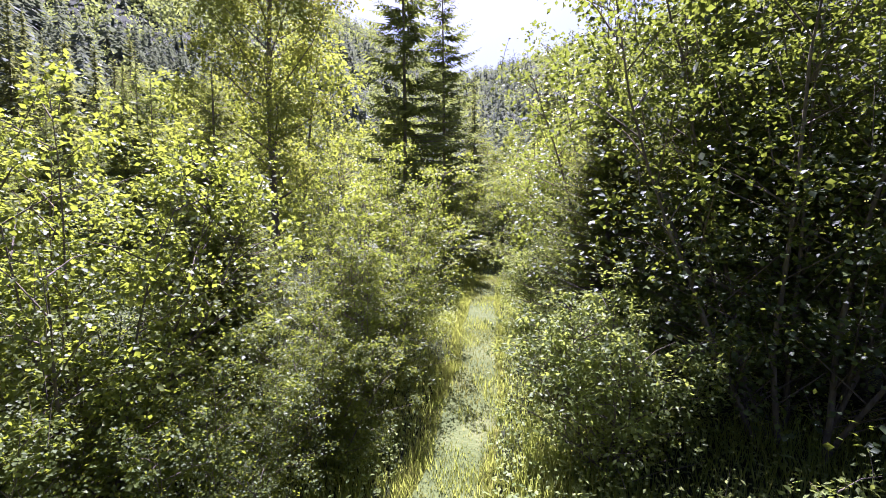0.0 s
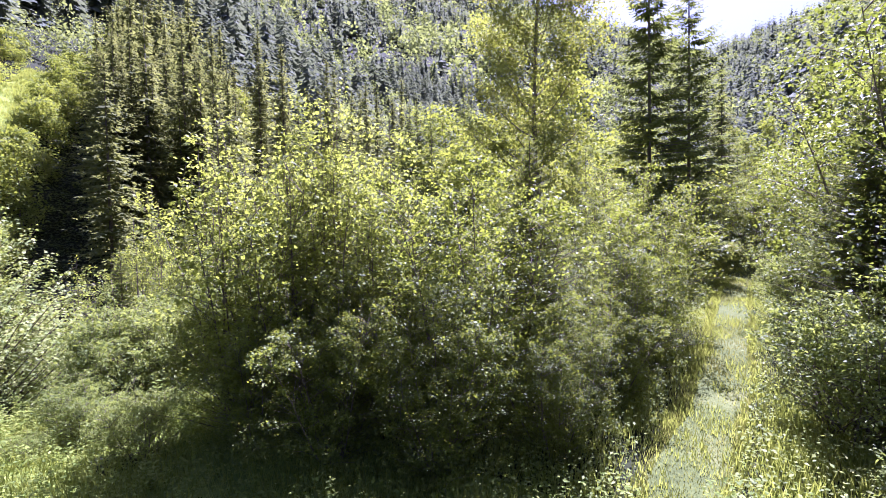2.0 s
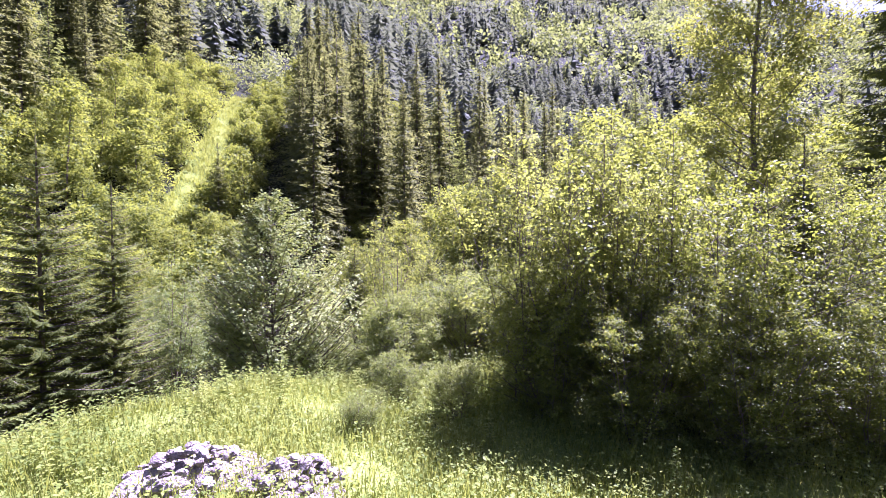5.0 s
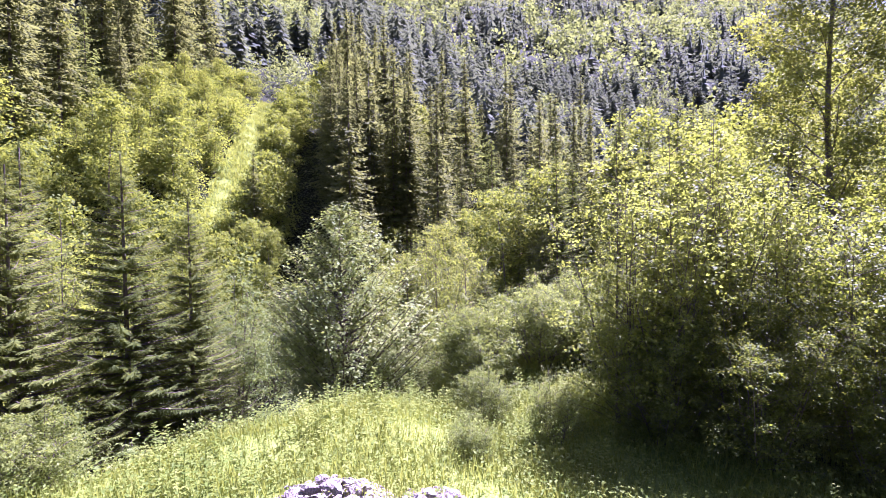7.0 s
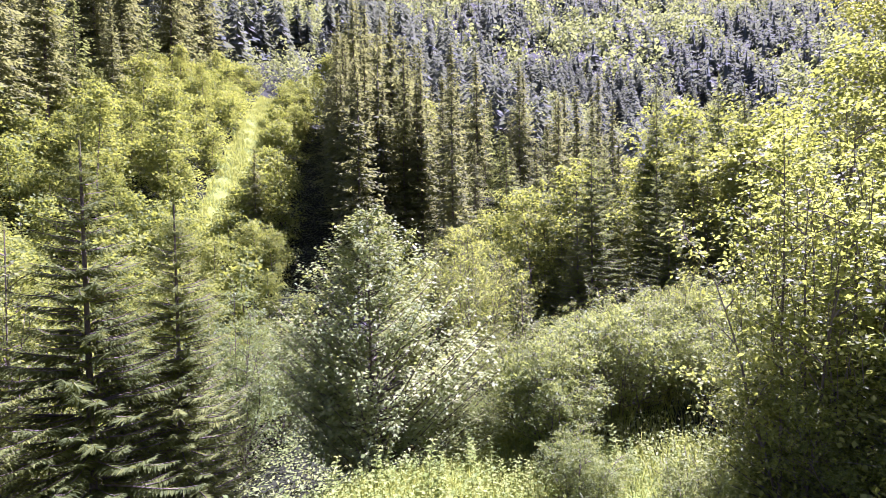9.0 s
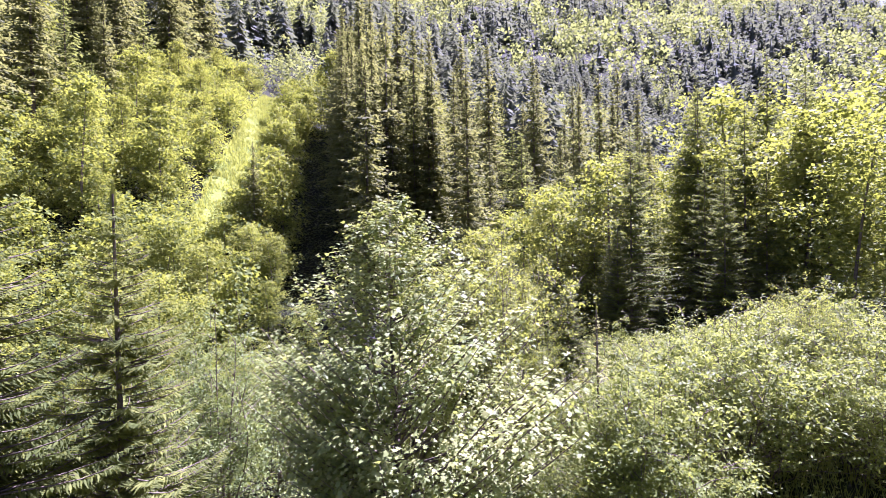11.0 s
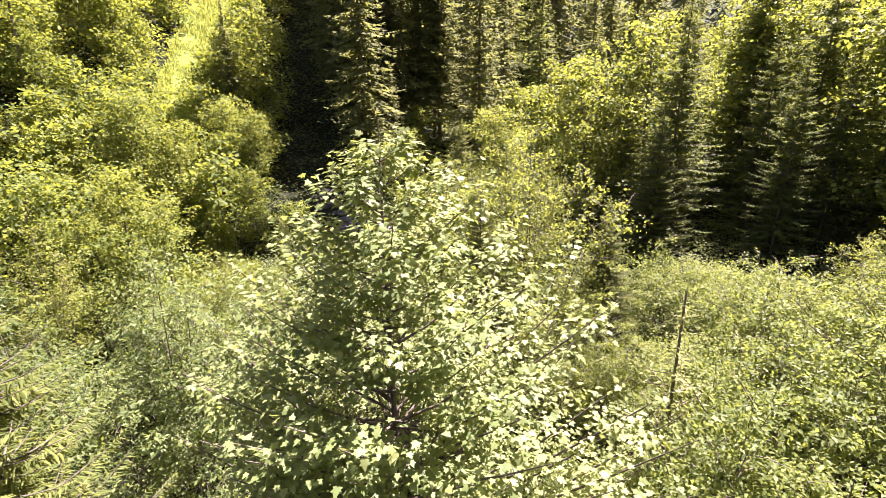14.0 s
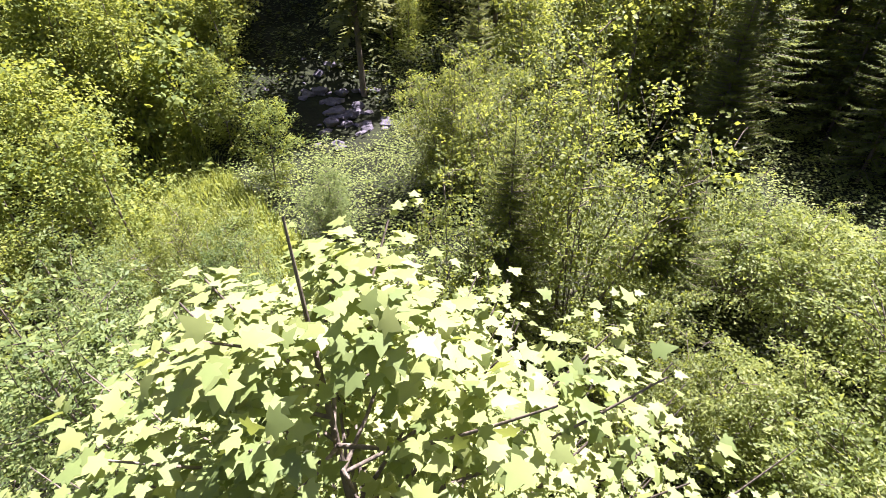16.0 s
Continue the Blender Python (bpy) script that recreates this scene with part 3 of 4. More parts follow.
spots(alder_b, trailside([(-5.6, 3.3, 1.05, 0), (-6.2, 1.95, 1.02, 225), (-5.75, 2.45, 1.0, 130), (-5.2, 3.0, 0.98, 250), (-4.55, 3.3, 0.95, 10), (-8.9, 5.8, 0.48, 140), (-3.2, 10.6, 0.9, 250), (3.2, 13.0, 1.4, 100), (-17.8, 3.2, 0.9, 170), (-16.9, 5.4, 1.2, 215), (-18.3, 5.6, 1.1, 20), (1.6, 17.5, 0.9, 85), (-11.5, 8.5, 0.5, 310), (-22.4, 7.2, 0.9, 60), (-25.5, -3.0, 0.9, 200), (-24.0, -7.5, 1.0, 20), (-20.5, 10.5, 0.8, 130), (-16.8, -6.0, 1.4, 60)]))
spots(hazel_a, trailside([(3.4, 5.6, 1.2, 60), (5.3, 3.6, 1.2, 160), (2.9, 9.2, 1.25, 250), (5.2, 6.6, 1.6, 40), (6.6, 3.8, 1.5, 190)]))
spots(willow_a, trailside([(1.3, 5.2, 0.92, 0), (-9.6, 1.7, 0.75, 50), (-10.8, 3.2, 1.0, 100), (-12.2, 5.4, 1.05, 200), (-13.6, 7.8, 1.1, 300), (-11.4, 1.6, 0.65, 140), (1.8, 2.5, 0.62, 45), (1.4, 9.6, 0.8, 245), (-14.2, 9.8, 0.8, 75), (-10.0, 2.2, 0.9, 220), (-8.16, 4.58, 0.75, 15), (-8.73, 6.08, 0.8, 95), (-7.78, 6.84, 0.85, 205), (-9.1, 7.8, 0.85, 285), (-7.1, 4.9, 0.7, 330), (-12.2, 3.4, 0.85, 70), (-13.4, 4.6, 0.9, 20), (-11.0, 4.7, 0.95, 260), (-12.6, 7.2, 1.0, 40), (-15.2, 8.6, 1.1, 130), (-8.5, -1.6, 0.3, 100), (-9.4, -0.7, 0.24, 10), (-12.1, -6.4, 0.62, 60), (-13.0, 1.3, 0.6, 180), (-16.4, 2.2, 0.9, 310), (-16.2, 7.0, 1.0, 220), (-8.3, 0.7, 0.5, 70), (-7.0, 1.0, 0.5, 190)]))

# ---- tall trees ----
birch = broadleaf("birch", "tall yellow-green birch behind the alder thicket", "", 13.5, 0.2, 2.9, 56, 7, 130, 0.078, 0.78, M_BIRCH, M_BARK, 21, 0.11, split=True, puff=0.5)
settle(birch, -6.1, 11.3, 1.04)
spruce_a = spruce("spruce", "tall dark spruce with drooping boughs", "spruces", 14.0, 3.0, 0.06, 36, 7, 0.11, 0.36, 0.3, M_SPRUCE, M_BARK, 31, slim=0.9)
spots(spruce_a, trailside([(-2.35, 15.2, 0.9, 0), (-1.3, 17.8, 0.85, 90), (-15.2, 19.2, 0.75, 40), (-17.6, 20.6, 0.8, 140), (-13.2, 20.0, 0.8, 260), (3.4, 7.4, 0.6, 10), (5.5, 9.0, 1.0, 210), (-16.2, 17.4, 0.55, 70), (-19.6, 18.6, 0.65, 200), (-14.0, 17.6, 0.5, 300), (-18.4, 22.5, 0.9, 20), (-15.4, 23.5, 0.9, 120), (-18.3, 15.0, 0.66, 50), (-14.8, 15.4, 0.5, 160)]))
spruce_b = spruce("young_spruce", "young olive-green spruce with light shoot tips", "young spruces", 7.0, 2.0, 0.02, 46, 10, 0.032, 0.18, 0.17, M_SPRUCE_Y, M_BARK, 32, 0.07, 0.25)
spots(spruce_b, trailside([(-15.4, -3.6, 0.98, 0), (-15.0, -4.9, 1.1, 80), (-14.3, -6.6, 0.98, 170), (-17.6, -6.4, 1.2, 200), (-22.5, 17.0, 0.95, 10), (-24.6, 10.4, 0.75, 120), (2.0, 7.6, 0.75, 200), (-12.8, -8.0, 0.9, 290), (-3.0, 5.5, 0.62, 30), (-20.4, 15.6, 0.7, 33), (-18.0, 13.3, 0.72, 140), (-17.6, 4.3, 0.66, 75), (-15.9, 6.6, 0.58, 210), (-22.0, 18.6, 0.95, 300)]))
top_leaves = (5.5, [])
maple = maple_tree("sycamore_maple", "young sycamore maple with broad pale lobed leaves", 6.3, 250, 0.064, M_MAPLE, M_BARK, 41, top_leaves)
one = Heap(); lobed(one, np.zeros((1, 3)), np.array([[0, 1.0, 0]]), np.array([[0, 0, 1.0]]), 1.0)
leaf_mesh = one.mesh("leaf", M_MAPLE)
maple_crown = [o for o in maple.children if o.name.startswith("crown")][0]
rows = np.concatenate(top_leaves[1])
rows = rows[np.argsort(-rows[:, 2])]
rest = Heap()
for i, q in enumerate(rows):
    if i >= 300:
        break
    dd = unit(q[3:6]); ss = unit(np.cross(dd, q[6:9])); nn = np.cross(ss, dd)
    m = Matrix(((ss[0], dd[0], nn[0], q[0]), (ss[1], dd[1], nn[1], q[1]), (ss[2], dd[2], nn[2], q[2]), (0, 0, 0, 1)))
    part("leaf", leaf_mesh, maple_crown).matrix_basis = m @ Matrix.Scale(q[9], 4)
if len(rows) > 300:
    q = rows[300:]
    lobed(rest, q[:, 0:3], q[:, 3:6], q[:, 6:9], q[:, 9])
    tagged(part("upper_foliage", rest.mesh("upper_foliage", M_MAPLE), maple), kind="stuff")
settle(maple, -14.25, -0.42)

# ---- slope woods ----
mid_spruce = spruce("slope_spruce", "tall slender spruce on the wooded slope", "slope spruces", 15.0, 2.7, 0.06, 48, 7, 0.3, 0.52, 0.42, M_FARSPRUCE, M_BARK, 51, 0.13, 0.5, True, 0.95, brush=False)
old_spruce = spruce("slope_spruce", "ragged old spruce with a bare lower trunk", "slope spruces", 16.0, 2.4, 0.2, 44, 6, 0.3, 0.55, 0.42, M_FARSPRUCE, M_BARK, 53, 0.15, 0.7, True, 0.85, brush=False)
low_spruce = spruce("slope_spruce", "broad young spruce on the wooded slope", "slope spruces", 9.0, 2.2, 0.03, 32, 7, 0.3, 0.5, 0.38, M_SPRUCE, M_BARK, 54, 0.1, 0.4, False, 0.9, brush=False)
mid_leaf = broadleaf("slope_tree", "rounded yellow-green broadleaf tree on the wooded slope", "slope broadleaves", 6.5, 0.05, 2.3, 22, 3, 42, 0.21, 0.75, M_FARLEAF, M_BARK, 52, 0.08, brush=False, puff=0.72)
tall_leaf = broadleaf("slope_tree", "tall light green broadleaf tree on the wooded slope", "slope broadleaves", 9.5, 0.1, 2.5, 28, 3, 42, 0.21, 0.75, M_FARLEAF, M_BARK, 57, 0.1, brush=False, puff=0.75, rise=0.75, peak=0.86)
slope_bush = broadleaf("slope_bush", "low leafy bush on the wooded slope", "slope bushes", 2.4, 0.02, 1.35, 14, 2, 44, 0.16, 0.75, M_FARLEAF, M_BARK, 58, 0.03, brush=False, puff=0.55, rise=0.8)


def on_strip(x, y):
    return -68 < x < -38 and abs(y - float(clearing_y(x))) < 3.2


def strip_y(x):
    return float(clearing_y(x))


def clear_camera_view(rows, tall):
    """Fits plants to the camera's view: lowers or leaves out those that would hide the grassy strip, the dark gully or
    the pale trunk.
    """
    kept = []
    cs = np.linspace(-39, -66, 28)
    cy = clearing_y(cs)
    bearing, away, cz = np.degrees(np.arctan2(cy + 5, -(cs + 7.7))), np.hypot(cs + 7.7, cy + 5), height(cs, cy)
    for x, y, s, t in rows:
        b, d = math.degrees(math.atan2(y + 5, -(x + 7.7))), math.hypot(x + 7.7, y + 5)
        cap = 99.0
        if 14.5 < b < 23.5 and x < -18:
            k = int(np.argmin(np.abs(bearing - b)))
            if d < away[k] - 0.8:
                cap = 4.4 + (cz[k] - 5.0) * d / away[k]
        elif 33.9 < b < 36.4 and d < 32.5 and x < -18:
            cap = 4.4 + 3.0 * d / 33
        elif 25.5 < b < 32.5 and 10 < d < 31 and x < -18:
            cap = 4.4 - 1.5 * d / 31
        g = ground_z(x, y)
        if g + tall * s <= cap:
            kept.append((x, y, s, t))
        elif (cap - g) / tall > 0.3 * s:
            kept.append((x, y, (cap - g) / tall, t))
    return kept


near_leaf = broadleaf("hollow_tree", "bright green broadleaf sapling in the hollow", "hollow saplings", 5.6, 0.04, 2.1, 26, 4, 52, 0.125, 0.74, M_FARLEAF, M_BARK, 55, 0.06, brush=False, puff=0.52)
near_rows = []
r = np.random.default_rng(5)
sp_rows, lf_rows, far_sp, far_lf = [], [], [], []
step = 3.6
for x0 in np.arange(-95, -21, step):
    for y0 in np.arange(-45, 90, step):
        x, y = x0 + r.uniform(-1.4, 1.4), y0 + r.uniform(-1.4, 1.4)
        if on_strip(x, y) or (x > -29 and y < 14) or (x > -24):
            continue
        rr = math.hypot(x + 8, y + 3)
        patch = math.sin(0.13 * x + 0.5) + math.sin(0.16 * y + 0.09 * x) + r.normal(0, 0.7)
        nearstrip = abs(y - strip_y(x)) < 12 and y < strip_y(x) + 6
        dy = y - strip_y(x)
        if -50 < x < -30 and 5.2 < dy < 11.5:
            continue
        conif = (-50 < x < -30 and 11 < dy < 24 and r.uniform() < 0.72) or patch > (1.2 if nearstrip else 0.0)
        if dy < 0 and x > -46 or -70 < x < -40 and 0 < dy < 5.2:
            conif = False
        s = r.uniform(0.5, 1.2)
        if not conif and dy < 0:
            s *= 0.75 if x < -44 else 0.85
        if not conif and 0 < dy < 5.2:
            s *= 0.75
        if r.uniform() < 0.12:
            continue
        if rr < 62:
            (sp_rows if conif else lf_rows).append((x, y, s, r.uniform(0, 360)))
        else:
            (far_sp if conif else far_lf).append((x, y, s))
for x, y, s in ((-60.7, 2.5, 1.15), (-61.5, 4.6, 1.0), (-70.5, 9.5, 1.3), (-67.0, 8.0, 1.1), (-56.8, -1.6, 1.1), (-55.2, 0.8, 0.7), (-52.5, -3.7, 1.0), (-52.7, -0.3, 0.62), (-65.2, -4.1, 1.2), (-63.0, 0.5, 1.1), (-50.0, -6.5, 0.9), (-58.0, -6.0, 1.15), (-54.5, -9.0, 1.0), (-48.0, -9.5, 0.8), (-73.0, 13.0, 1.2), (-66.0, 3.5, 1.2)):
    sp_rows.append((x, y, s, r.uniform(0, 360)))
for _ in range(95):
    x, y = r.uniform(-24, 24), r.uniform(19, 75)
    if abs(x + 0.5) < 2.5 and y < 26 or (x < -8 and y < 24):
        continue
    (sp_rows if r.uniform() < 0.45 else lf_rows).append((x, y, r.uniform(0.6, 1.0), r.uniform(0, 360)))
for _ in range(40):
    x, y = r.uniform(-31, -23.5), r.uniform(-30, 14)
    if -0.5 < y < 3.2 or math.hypot(x + 32, y - 7.3) < 2.5:
        continue
    near_rows.append((x, y, r.uniform(0.5, 1.0), r.uniform(0, 360)))
near_rows = [q for q in near_rows if q[0] > -24.5 or abs((q[1] + 0.8) - 0.54 * (-13.2 - q[0])) > 2.0]
near_rows += [(-28.7, -0.9, 0.85, 30), (-25.6, -0.2, 0.7, 200), (-27.0, 4.0, 0.5, 80), (-33.5, 4.6, 0.7, 310), (-32.5, 0.2, 0.8, 130), (-13.0, 18.5, 1.4, 40), (-20.5, 17.5, 1.4, 150), (-21.5, 14.5, 1.2, 260), (-11.2, 16.0, 1.1, 10)]
for row in [q for q in lf_rows if q[0] > -37 and q[1] < 16]:
    lf_rows.remove(row)
    near_rows.append((row[0], row[1], row[2] * 1.1, row[3]))
# clear the camera's sight line down the hollow to the shaded gully
near_rows = [q for q in near_rows if not (-35.5 < q[0] < -23 and -0.5 < (q[1] + 0.8) - 0.54 * (-13.2 - q[0]) + 0.4 and (q[1] + 0.8) - 0.54 * (-13.2 - q[0]) < 4.0)]
near_rows += [(-31.5, 12.8, 0.5, 15), (-33.0, 14.6, 0.55, 95)]
near_rows += [(-18.0, 20.5, 1.45, 40), (-12.2, 19.3, 1.55, 120), (-17.5, 26.0, 2.0, 250), (-10.0, 23.0, 1.8, 10), (-14.5, 28.0, 1.9, 80)]
spots(near_leaf, clear_camera_view(near_rows, 5.6))
pale_spruce = spruce("pale_trunk_spruce", "thin half-bare spruce with a pale trunk", "", 15.0, 1.5, 0.5, 14, 5, 0.4, 0.7, 0.42, M_FARSPRUCE, M_PALEBARK, 56, 0.13, 0.6, True, 0.7, brush=False)
settle(pale_spruce, -35.0, 14.2, 1.12)
old_rows = [(-34.0, 17.4, 0.9, 90)] + sp_rows[1::3]
spots(mid_spruce, clear_camera_view(sp_rows[0::3], 15.0))
shade_rows = []
for _ in range(9):
    x = r.uniform(-52, -33)
    shade_rows.append((x, strip_y(x) + r.uniform(8.6, 11.5), r.uniform(0.25, 0.45), r.uniform(0, 360)))
# both spruce rows are added on the sun side to shade the gully
for _ in range(26):
    x = r.uniform(-66, -31.5)
    old_rows.append((x, strip_y(x) + r.uniform(10.0, 17), r.uniform(0.6, 1.2), r.uniform(0, 360)))
for k in range(26):
    x = -30.5 - 0.95 * k + r.uniform(-0.4, 0.4)
    old_rows.append((x, strip_y(x) + r.uniform(9.2, 10.8), r.uniform(0.62, 0.95), r.uniform(0, 360)))
spots(old_spruce, clear_camera_view(old_rows, 16.0))
spots(low_spruce, clear_camera_view(sp_rows[2::3] + shade_rows, 9.0))
spots(mid_leaf, clear_camera_view(lf_rows[0::2], 6.5))
spots(tall_leaf, clear_camera_view(lf_rows[1::2], 9.5))
bush_rows = []
for _ in range(360):
    x = r.uniform(-70, -31)
    dy = r.uniform(-18, 5.4)
    if abs(dy) < 1.9 and x < -39:
        continue
    bush_rows.append((x, strip_y(x) + dy, r.uniform(0.6, 1.3), r.uniform(0, 360)))
spots(slope_bush, clear_camera_view(bush_rows, 2.4))


def template_spruce(whorls, arms, seed):
    """A dark core with whorls of hanging boughs round it."""
    h = Heap()
    r = np.random.default_rng(seed)
    n = 6
    az = np.arange(n) * 2 * np.pi / n
    core = np.concatenate([[[0, 0, 9.0]], np.stack([np.cos(az) * 0.9, np.sin(az) * 0.9, np.full(n, 1.0)], 1)])
    k = np.arange(n)
    h.add(core, np.stack([np.zeros(n, int), 1 + k, 1 + (k + 1) % n], 1))
    for i in range(whorls):
        u = i / whorls
        az = r.uniform(0, 6.28) + np.arange(arms) * 2 * np.pi / arms + r.normal(0, 0.25, arms)
        ln = 3.9 * (1 - u) ** 0.85 * r.uniform(0.7, 1.2, arms) + 0.35
        D = np.stack([np.cos(az), np.sin(az), r.uniform(-0.9, -0.3, arms)], 1)
        U = np.stack([np.cos(az) * 0.5, np.sin(az) * 0.5, np.ones(arms)], 1) + r.normal(0, 0.25, (arms, 3))
        P = np.stack([np.zeros(arms), np.zeros(arms), 13.5 * (0.1 + 0.88 * u) + 0.5 + r.uniform(-0.5, 0.5, arms)], 1)
        blades(h, P, D, U, ln, ln * r.uniform(0.35, 0.6, arms), -0.15, 0.6)
    return h.arrays()


def template_leaf(n, seed, big=1.0):
    """A lumpy crown with loose sprays standing out of it."""
    h = Heap()
    r = np.random.default_rng(seed)
    d = unit(r.normal(0, 1, (n, 3)))
    lump = 1 + 0.3 * np.sin(3 * d[:, 0] + seed) * np.sin(4 * d[:, 2] + 2 * d[:, 1] + seed)
    P = d * lump[:, None] * r.uniform(0.5, 1.05, n)[:, None] ** 0.6 * [2.4, 2.4, 3.5] + [0, 0, 4.0]
    sz = r.uniform(0.6, 1.1, n) * big
    blades(h, P, d * 0.6 + r.normal(0, 0.5, (n, 3)), d + r.normal(0, 0.5, (n, 3)) + [0, 0, 0.6], sz, sz * 0.8)
    return h.arrays()


def forest(name, label, rows, temps, mat):
    """A far wood, joined into one mesh."""
    r = np.random.default_rng(len(rows))
    V, F, n = [], [], 0
    for x, y, s in rows:
        v, f = temps[r.integers(len(temps))]
        t = r.uniform(0, 6.28); c, sn = math.cos(t), math.sin(t)
        w = s * r.uniform(0.85, 1.15)
        q = np.stack([(v[:, 0] * c - v[:, 1] * sn) * w + x, (v[:, 0] * sn + v[:, 1] * c) * w + y, v[:, 2] * s + ground_z(x, y) - 0.4], 1)
        V.append(q); F.append(f + n); n += len(v)
    tagged(new(name, tri_mesh(name, np.concatenate(V), np.concatenate(F), mat)), label, "forest", kind="stuff")


def scatter(r0, r1, yaw0, yaw1, area):
    """Random places in a sector round the start, with one tree for so much ground."""
    n = int((r1 * r1 - r0 * r0) * 0.5 * radians(yaw1 - yaw0) / area)
    rad = np.sqrt(r.uniform(r0 * r0, r1 * r1, n)); ya = np.radians(r.uniform(yaw0, yaw1, n))
    return -rad * np.sin(ya), rad * np.cos(ya)


mid_sp, mid_lf, end_sp, end_lf = [], [], [], []
for r0, r1, y0, y1, area, a_sp, a_lf in ((70, 260, -14, 112, 15, mid_sp, mid_lf), (260, 640, -22, 75, 40, end_sp, end_lf)):
    for x, y in zip(*scatter(r0, r1, y0, y1, area)):
        if (-97 < x < -21 and -46 < y < 91.5):
            continue
        patch = math.sin(0.05 * x + 0.5) + math.sin(0.06 * y + 0.03 * x) + r.normal(0, 0.8)
        flat = x > -30 and y < 180
        s = (0.45 + 0.9 * r.uniform() ** 1.6) * (1.45 if r0 > 200 else 1.15)
        (a_sp if patch > (0.2 if flat else 0.4) else a_lf).append((x, y, s))
forest("far_spruce_wood", "dark spruce wood covering the slope", far_sp + mid_sp, [template_spruce(15, 7, k) for k in range(6)], M_HAZY_SPRUCE)
forest("far_broadleaf_wood", "light green broadleaf trees among the spruces", far_lf + mid_lf, [template_leaf(170, k, 0.62) for k in range(5)], M_HAZY_LEAF)
forest("mountain_spruce_wood", "spruce forest on the far mountain", end_sp, [template_spruce(6, 5, k) for k in range(4)], M_HAZY_SPRUCE)
forest("mountain_broadleaf_wood", "light broadleaf patches on the far mountain", end_lf, [template_leaf(36, k, 1.5) for k in range(4)], M_HAZY_LEAF)


# ---- meadow and undergrowth ----
def sward(name, label, category, x0, x1, y0, y1, n, tall, width, mat, keep, seed, lean=0.35, herb=False):
    r = np.random.default_rng(seed)
    x, y = r.uniform(x0, x1, n), r.uniform(y0, y1, n)
    tuft = np.sin(1.7 * x + 0.6 * y) * np.sin(1.9 * y - 0.8 * x) + r.normal(0, 0.5, n)
    k = keep(x, y) & (tuft > -0.75)
    x, y, tuft = x[k], y[k], tuft[k]
    h = Heap(); m = len(x)
    P = np.stack([x, y, height(x, y) + 0.02], 1)
    az = r.uniform(0, 6.28, m)
    D = np.stack([np.cos(az) * lean, np.sin(az) * lean, np.ones(m)], 1) * r.uniform(0.7, 1.2, (m, 1))
    L = tall * r.uniform(0.5, 1.2, m) * (1 + 0.25 * np.clip(tuft, -1, 1))
    if herb:
        P[:, 2] += L * r.uniform(0.15, 1, m)
        D = np.stack([np.cos(az), np.sin(az), r.uniform(-0.3, 0.5, m)], 1)
        size = width * r.uniform(0.6, 1.4, m)
        blades(h, P, D, np.array([[0, 0, 1.0]]) + r.normal(0, 0.3, (m, 3)), size, size * 0.6)
    else:
        U = np.stack([-np.sin(az), np.cos(az), np.zeros(m)], 1) + r.normal(0, 0.2, (m, 3))
        blades(h, P, D, np.cross(D, U), L, width * r.uniform(0.7, 1.3, m), 0.3, 0.4)
    return tagged(new(name, h.mesh(name, mat)), label, category, kind="stuff")


def not_strip(x, y):
    return ~((x > -66) & (x < -38) & (np.abs(y - clearing_y(x)) < 1.35))


def off_scree(x, y):
    return ((x + 30.1) / 2.6) ** 2 + ((y - 8.3) / 1.6) ** 2 > 1


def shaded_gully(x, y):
    """Ground under the spruces beside the grassy strip, left without bright herbs to look shaded."""
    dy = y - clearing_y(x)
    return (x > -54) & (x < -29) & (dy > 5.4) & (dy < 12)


def on_trail(x, y, w):
    return np.abs(x - trail_x(y)) < w


sward("meadow_grass", "tall sunlit yellow-green meadow grass", "grass", -13.5, 4, -10, 5.5, 110000, 0.36, 0.014, M_GRASS, lambda x, y: ~on_trail(x, y, 0.75), 61)
sward("meadow_herbs", "low leafy herbs growing in the meadow", "herbs", -13.5, 4, -10, 2.6, 150000, 0.42, 0.052, M_MEADOW, lambda x, y: ~on_trail(x, y, 0.3), 62, herb=True)
sward("trail_turf", "short dry straw-coloured grass on the trail", "grass", -2.3, 0.6, -2.0, 24, 150000, 0.11, 0.015, M_STRAW, lambda x, y: on_trail(x, y, 0.5), 70)
sward("trail_grass", "grass along the trail edges", "grass", -2.6, 0.9, -2.0, 20, 80000, 0.17, 0.013, M_GRASS, lambda x, y: ~on_trail(x - 0.05, y, 0.3) | (np.sin(3.1 * y) * np.sin(5.3 * x + 1.7 * y) > 0.1), 63)
sward("hollow_herbs", "rank herbs in the hollow below the meadow", "herbs", -35, -12, -11, 19, 190000, 0.6, 0.085, M_HERB, lambda x, y: off_scree(x, y) & ~shaded_gully(x, y), 64, herb=True)
sward("slope_undergrowth", "mixed undergrowth covering the lower slope", "undergrowth", -66, -29, -24, 38, 120000, 1.1, 0.2, M_FARLEAF, lambda x, y: not_strip(x, y) & off_scree(x, y) & ~shaded_gully(x, y), 66, herb=True)
# the gully's shade is put into the leaf colour of this undergrowth
sward("gully_ferns", "undergrowth in shade-darkened leaf colour on the gully floor", "ferns", -54, -29, 4, 30, 60000, 0.5, 0.16, M_SHADE_HAZEL, lambda x, y: shaded_gully(x, y) & off_scree(x, y), 71, herb=True)
sward("clearing_grass", "tall bright grass of the cleared strip", "grass", -67, -38, 2, 21, 120000, 0.55, 0.07, M_GRASS, lambda x, y: np.abs(y - clearing_y(x)) < 1.55, 67)
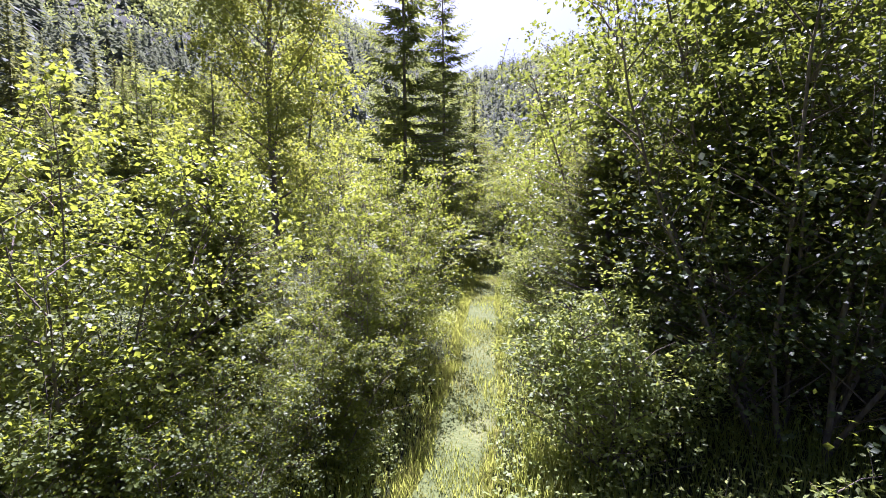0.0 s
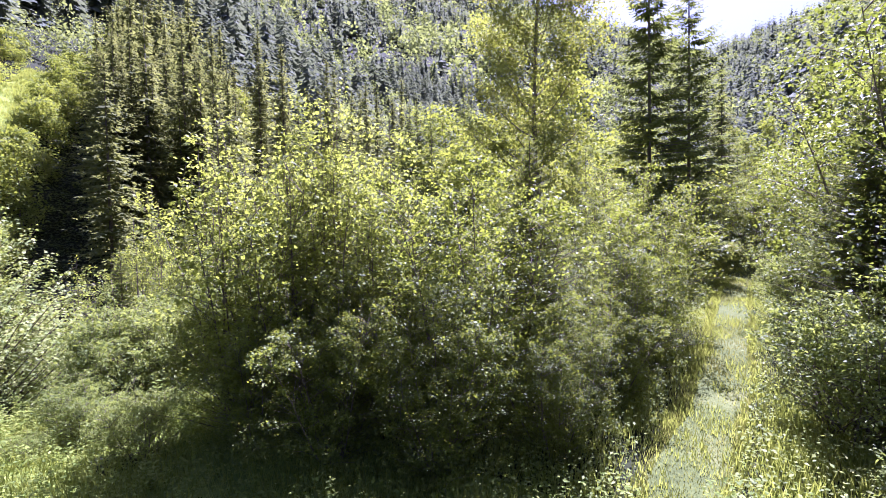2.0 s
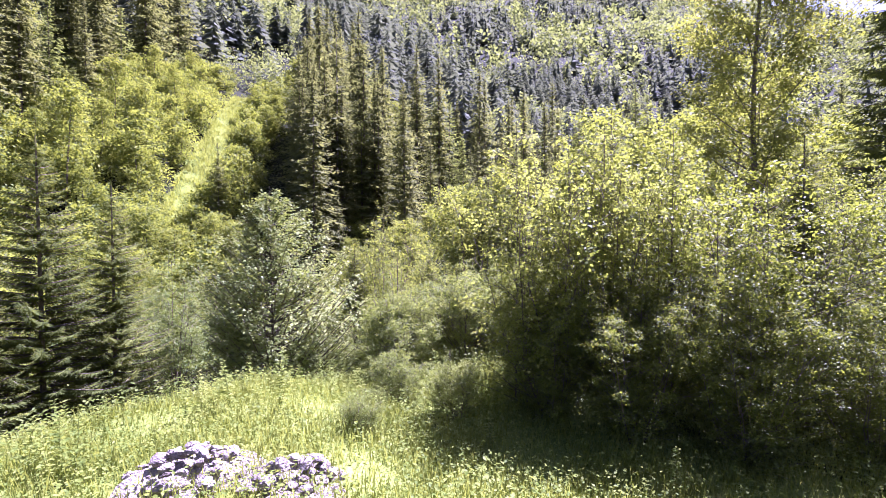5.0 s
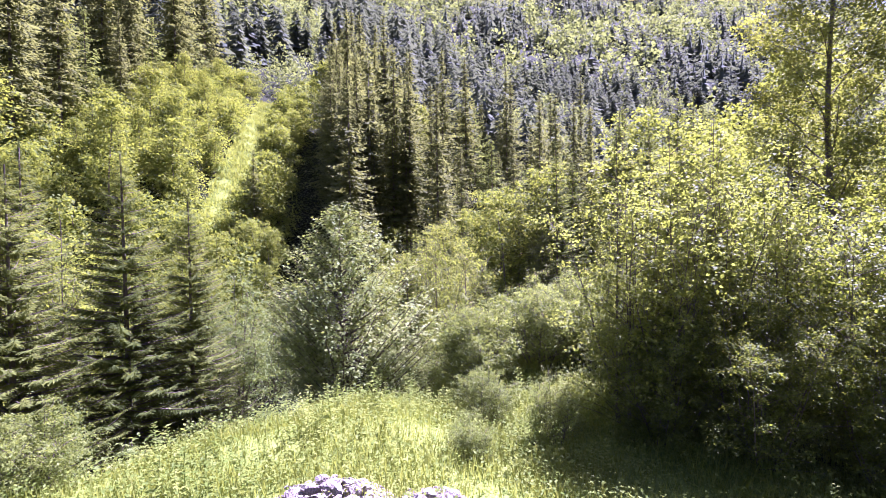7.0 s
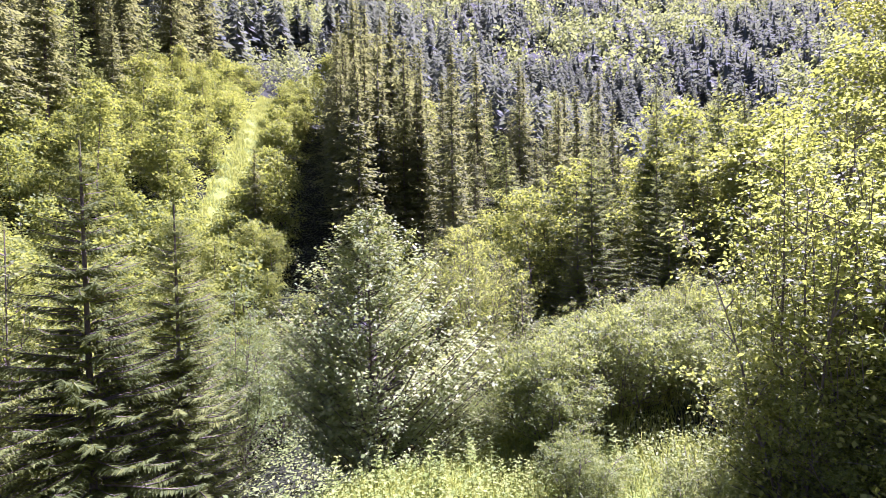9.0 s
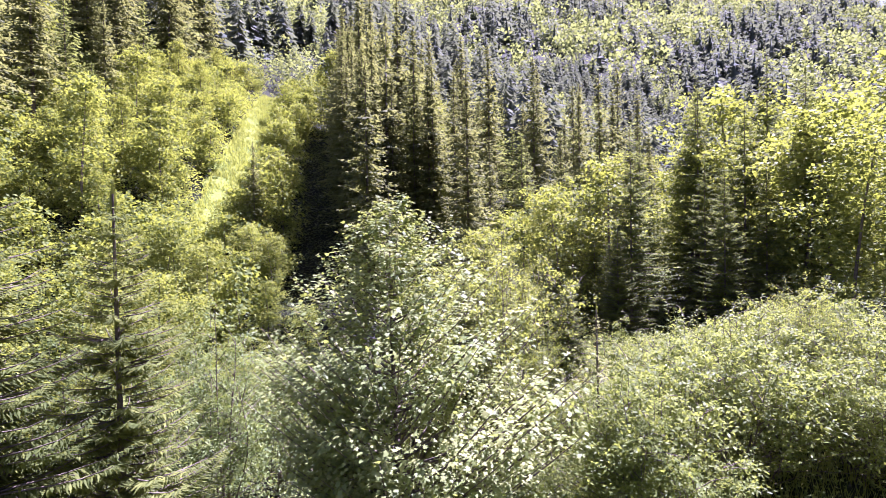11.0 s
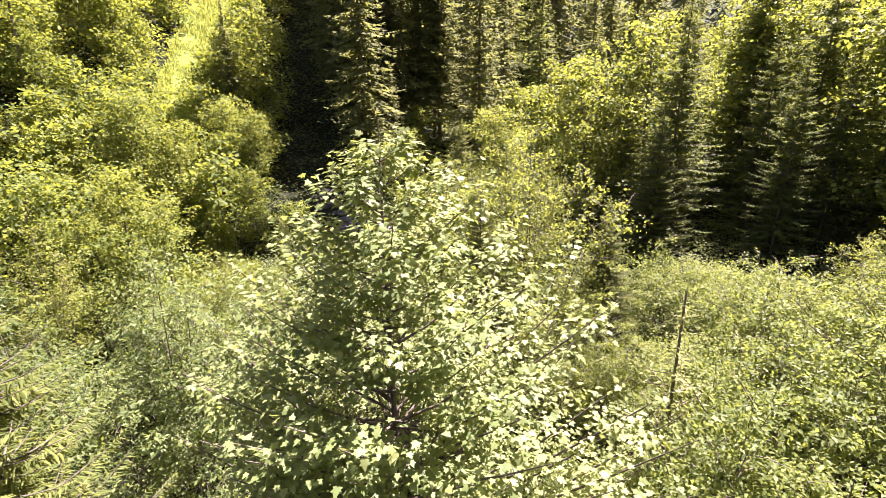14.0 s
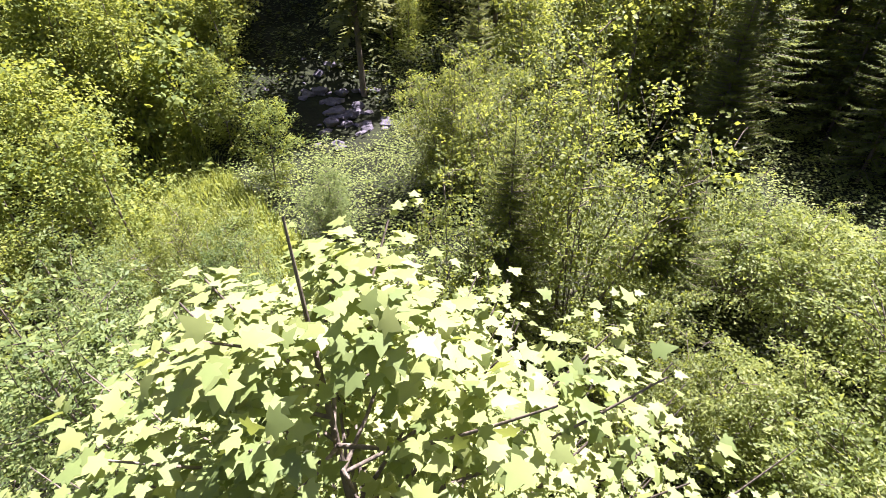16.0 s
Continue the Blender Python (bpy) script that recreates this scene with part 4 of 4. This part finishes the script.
sward("hollow_grass", "lush grass at the foot of the slope", "grass", -36, -22, -0.5, 3.2, 14000, 0.6, 0.04, M_GRASS, lambda x, y: x < 0, 69)
sward("valley_undergrowth", "low undergrowth along the valley floor", "undergrowth", -30, 20, 18, 80, 40000, 1.0, 0.35, M_HERB, lambda x, y: ~on_trail(x, y, 0.5), 68, herb=True)
sward("thicket_herbs", "shaded herbs under the thicket", "herbs", -11.5, 6, 1.6, 14, 80000, 0.45, 0.055, M_HERB, lambda x, y: ~on_trail(x, y, 0.5), 65, herb=True)


# ---- rocks ----
def rock(seed, size, flat=0.6, mat=M_ROCK):
    r = np.random.default_rng(seed)
    bm = bmesh.new()
    bmesh.ops.create_icosphere(bm, subdivisions=3 if max(size) > 0.3 else 2, radius=1.0)
    cuts = [(unit(r.normal(0, 1, 3)), r.uniform(0.45, 0.85)) for _ in range(22)]
    for v in bm.verts:
        p = np.array(v.co)
        for nrm, dd in cuts:
            over = p @ nrm - dd
            if over > 0:
                p = p - nrm * over
        p *= 1 + 0.06 * noise.noise(Vector(p * 3 + seed))
        v.co = Vector((p[0] * size[0], p[1] * size[1], p[2] * size[2] * flat))
    me = bpy.data.meshes.new("boulder")
    bm.to_mesh(me); bm.free()
    me.materials.append(mat)
    return me


def outcrop(x, y, seed, n, half, turn):
    """A low broken ledge: a few flat slabs, with loose stones on top and round the foot."""
    root = thing("rock_outcrop", "pale broken limestone outcrop in the meadow grass", "rock", "meadow rocks")
    root.matrix_basis = pose(x, y, ground_z(x, y), 0, 0, turn)
    r = np.random.default_rng(seed)
    for k in range(n):
        big = k < 6
        s = r.uniform(0.36, 0.5) if big else r.uniform(0.03, 0.11)
        s *= 1.15
        me = rock(seed * 50 + k, (s * r.uniform(0.9, 1.5), s, s * (0.62 if big else 1.0)), 0.7)
        ob = part("boulder" if big else "stone", me, root)
        px, py = r.uniform(-1, 1) * half * (0.7 if big else 1.1), r.uniform(-1, 1) * half * (0.4 if big else 0.75)
        hump = 0.3 * max(0, 1 - (px / half) ** 2 - (py / half) ** 2)
        ob.matrix_basis = pose(px, py, (0.05 if big else 0.1 + hump) + r.uniform(-0.03, 0.05), r.uniform(-12, 12), r.uniform(-12, 12), r.uniform(0, 360))


outcrop(-8.55, -3.95, 3, 60, 0.62, 35)
outcrop(-7.6, -3.1, 4, 46, 0.5, 20)

# ---- scree in the gully ----
scree = thing("scree", "purple-grey scree, stone colour darkened for the gully's shade", "stones")
scree.matrix_basis = pose(-30.1, 8.3, ground_z(-30.1, 8.3))
r = np.random.default_rng(77)
for k in range(70):
    sz = r.uniform(0.1, 0.42)
    px, py = r.normal(0, 1.3), r.normal(0, 0.8)
    ob = part("stone", rock(900 + k % 8, (1.2, 1.0, 0.8), 0.7, M_SCREE), scree)
    ob.matrix_basis = pose(px, py, ground_z(-30.1 + px, 8.3 + py) - ground_z(-30.1, 8.3), 0, 0, r.uniform(0, 360)) @ Matrix.Scale(sz, 4)


# ---- tall weeds on the meadow edge ----
def weed(seed):
    """An upright weed: one stem with pairs of pointed leaves, smaller towards the top."""
    r = np.random.default_rng(seed)
    root = thing("weed", "tall leafy weed standing in the meadow grass", "weed", "meadow weeds")
    pts = curve_pts((0, 0, -0.03), (r.normal(0, 0.1), r.normal(0, 0.1), 1), 0.85, 0.2, 0.05, 6, r)
    st = Heap(); tube(st, pts, 0.006, 0.002, 4)
    part("stem", st.mesh("stem", M_HERB, True), root)
    lv = Heap()
    n = 44
    u = np.repeat(np.linspace(0.12, 1.0, n // 2), 2)
    P, _ = along(pts, u)
    az = np.repeat(np.arange(n // 2) * 1.57, 2) + np.tile([0, np.pi], n // 2) + r.normal(0, 0.2, n)
    D = np.stack([np.cos(az), np.sin(az), r.uniform(-0.2, 0.4, n)], 1)
    L = 0.15 * (1.15 - 0.75 * u) * r.uniform(0.8, 1.2, n)
    blades(lv, P, D, np.array([[0, 0, 1.0]]) + r.normal(0, 0.2, (n, 3)), L, L * 0.42)
    part("foliage", lv.mesh("foliage", M_MEADOW), root)
    return root


r = np.random.default_rng(91)
for kind in range(3):
    rows = []
    for _ in range(34):
        x = r.uniform(-12.6, -9.5) if r.uniform() < 0.6 else r.uniform(-11, -1.5)
        y = r.uniform(-5.5, 1.6) if x < -9.5 else r.uniform(-0.5, 2.0)
        rows.append((x, y, r.uniform(0.6, 1.15), r.uniform(0, 360)))
    spots(weed(200 + kind), rows)
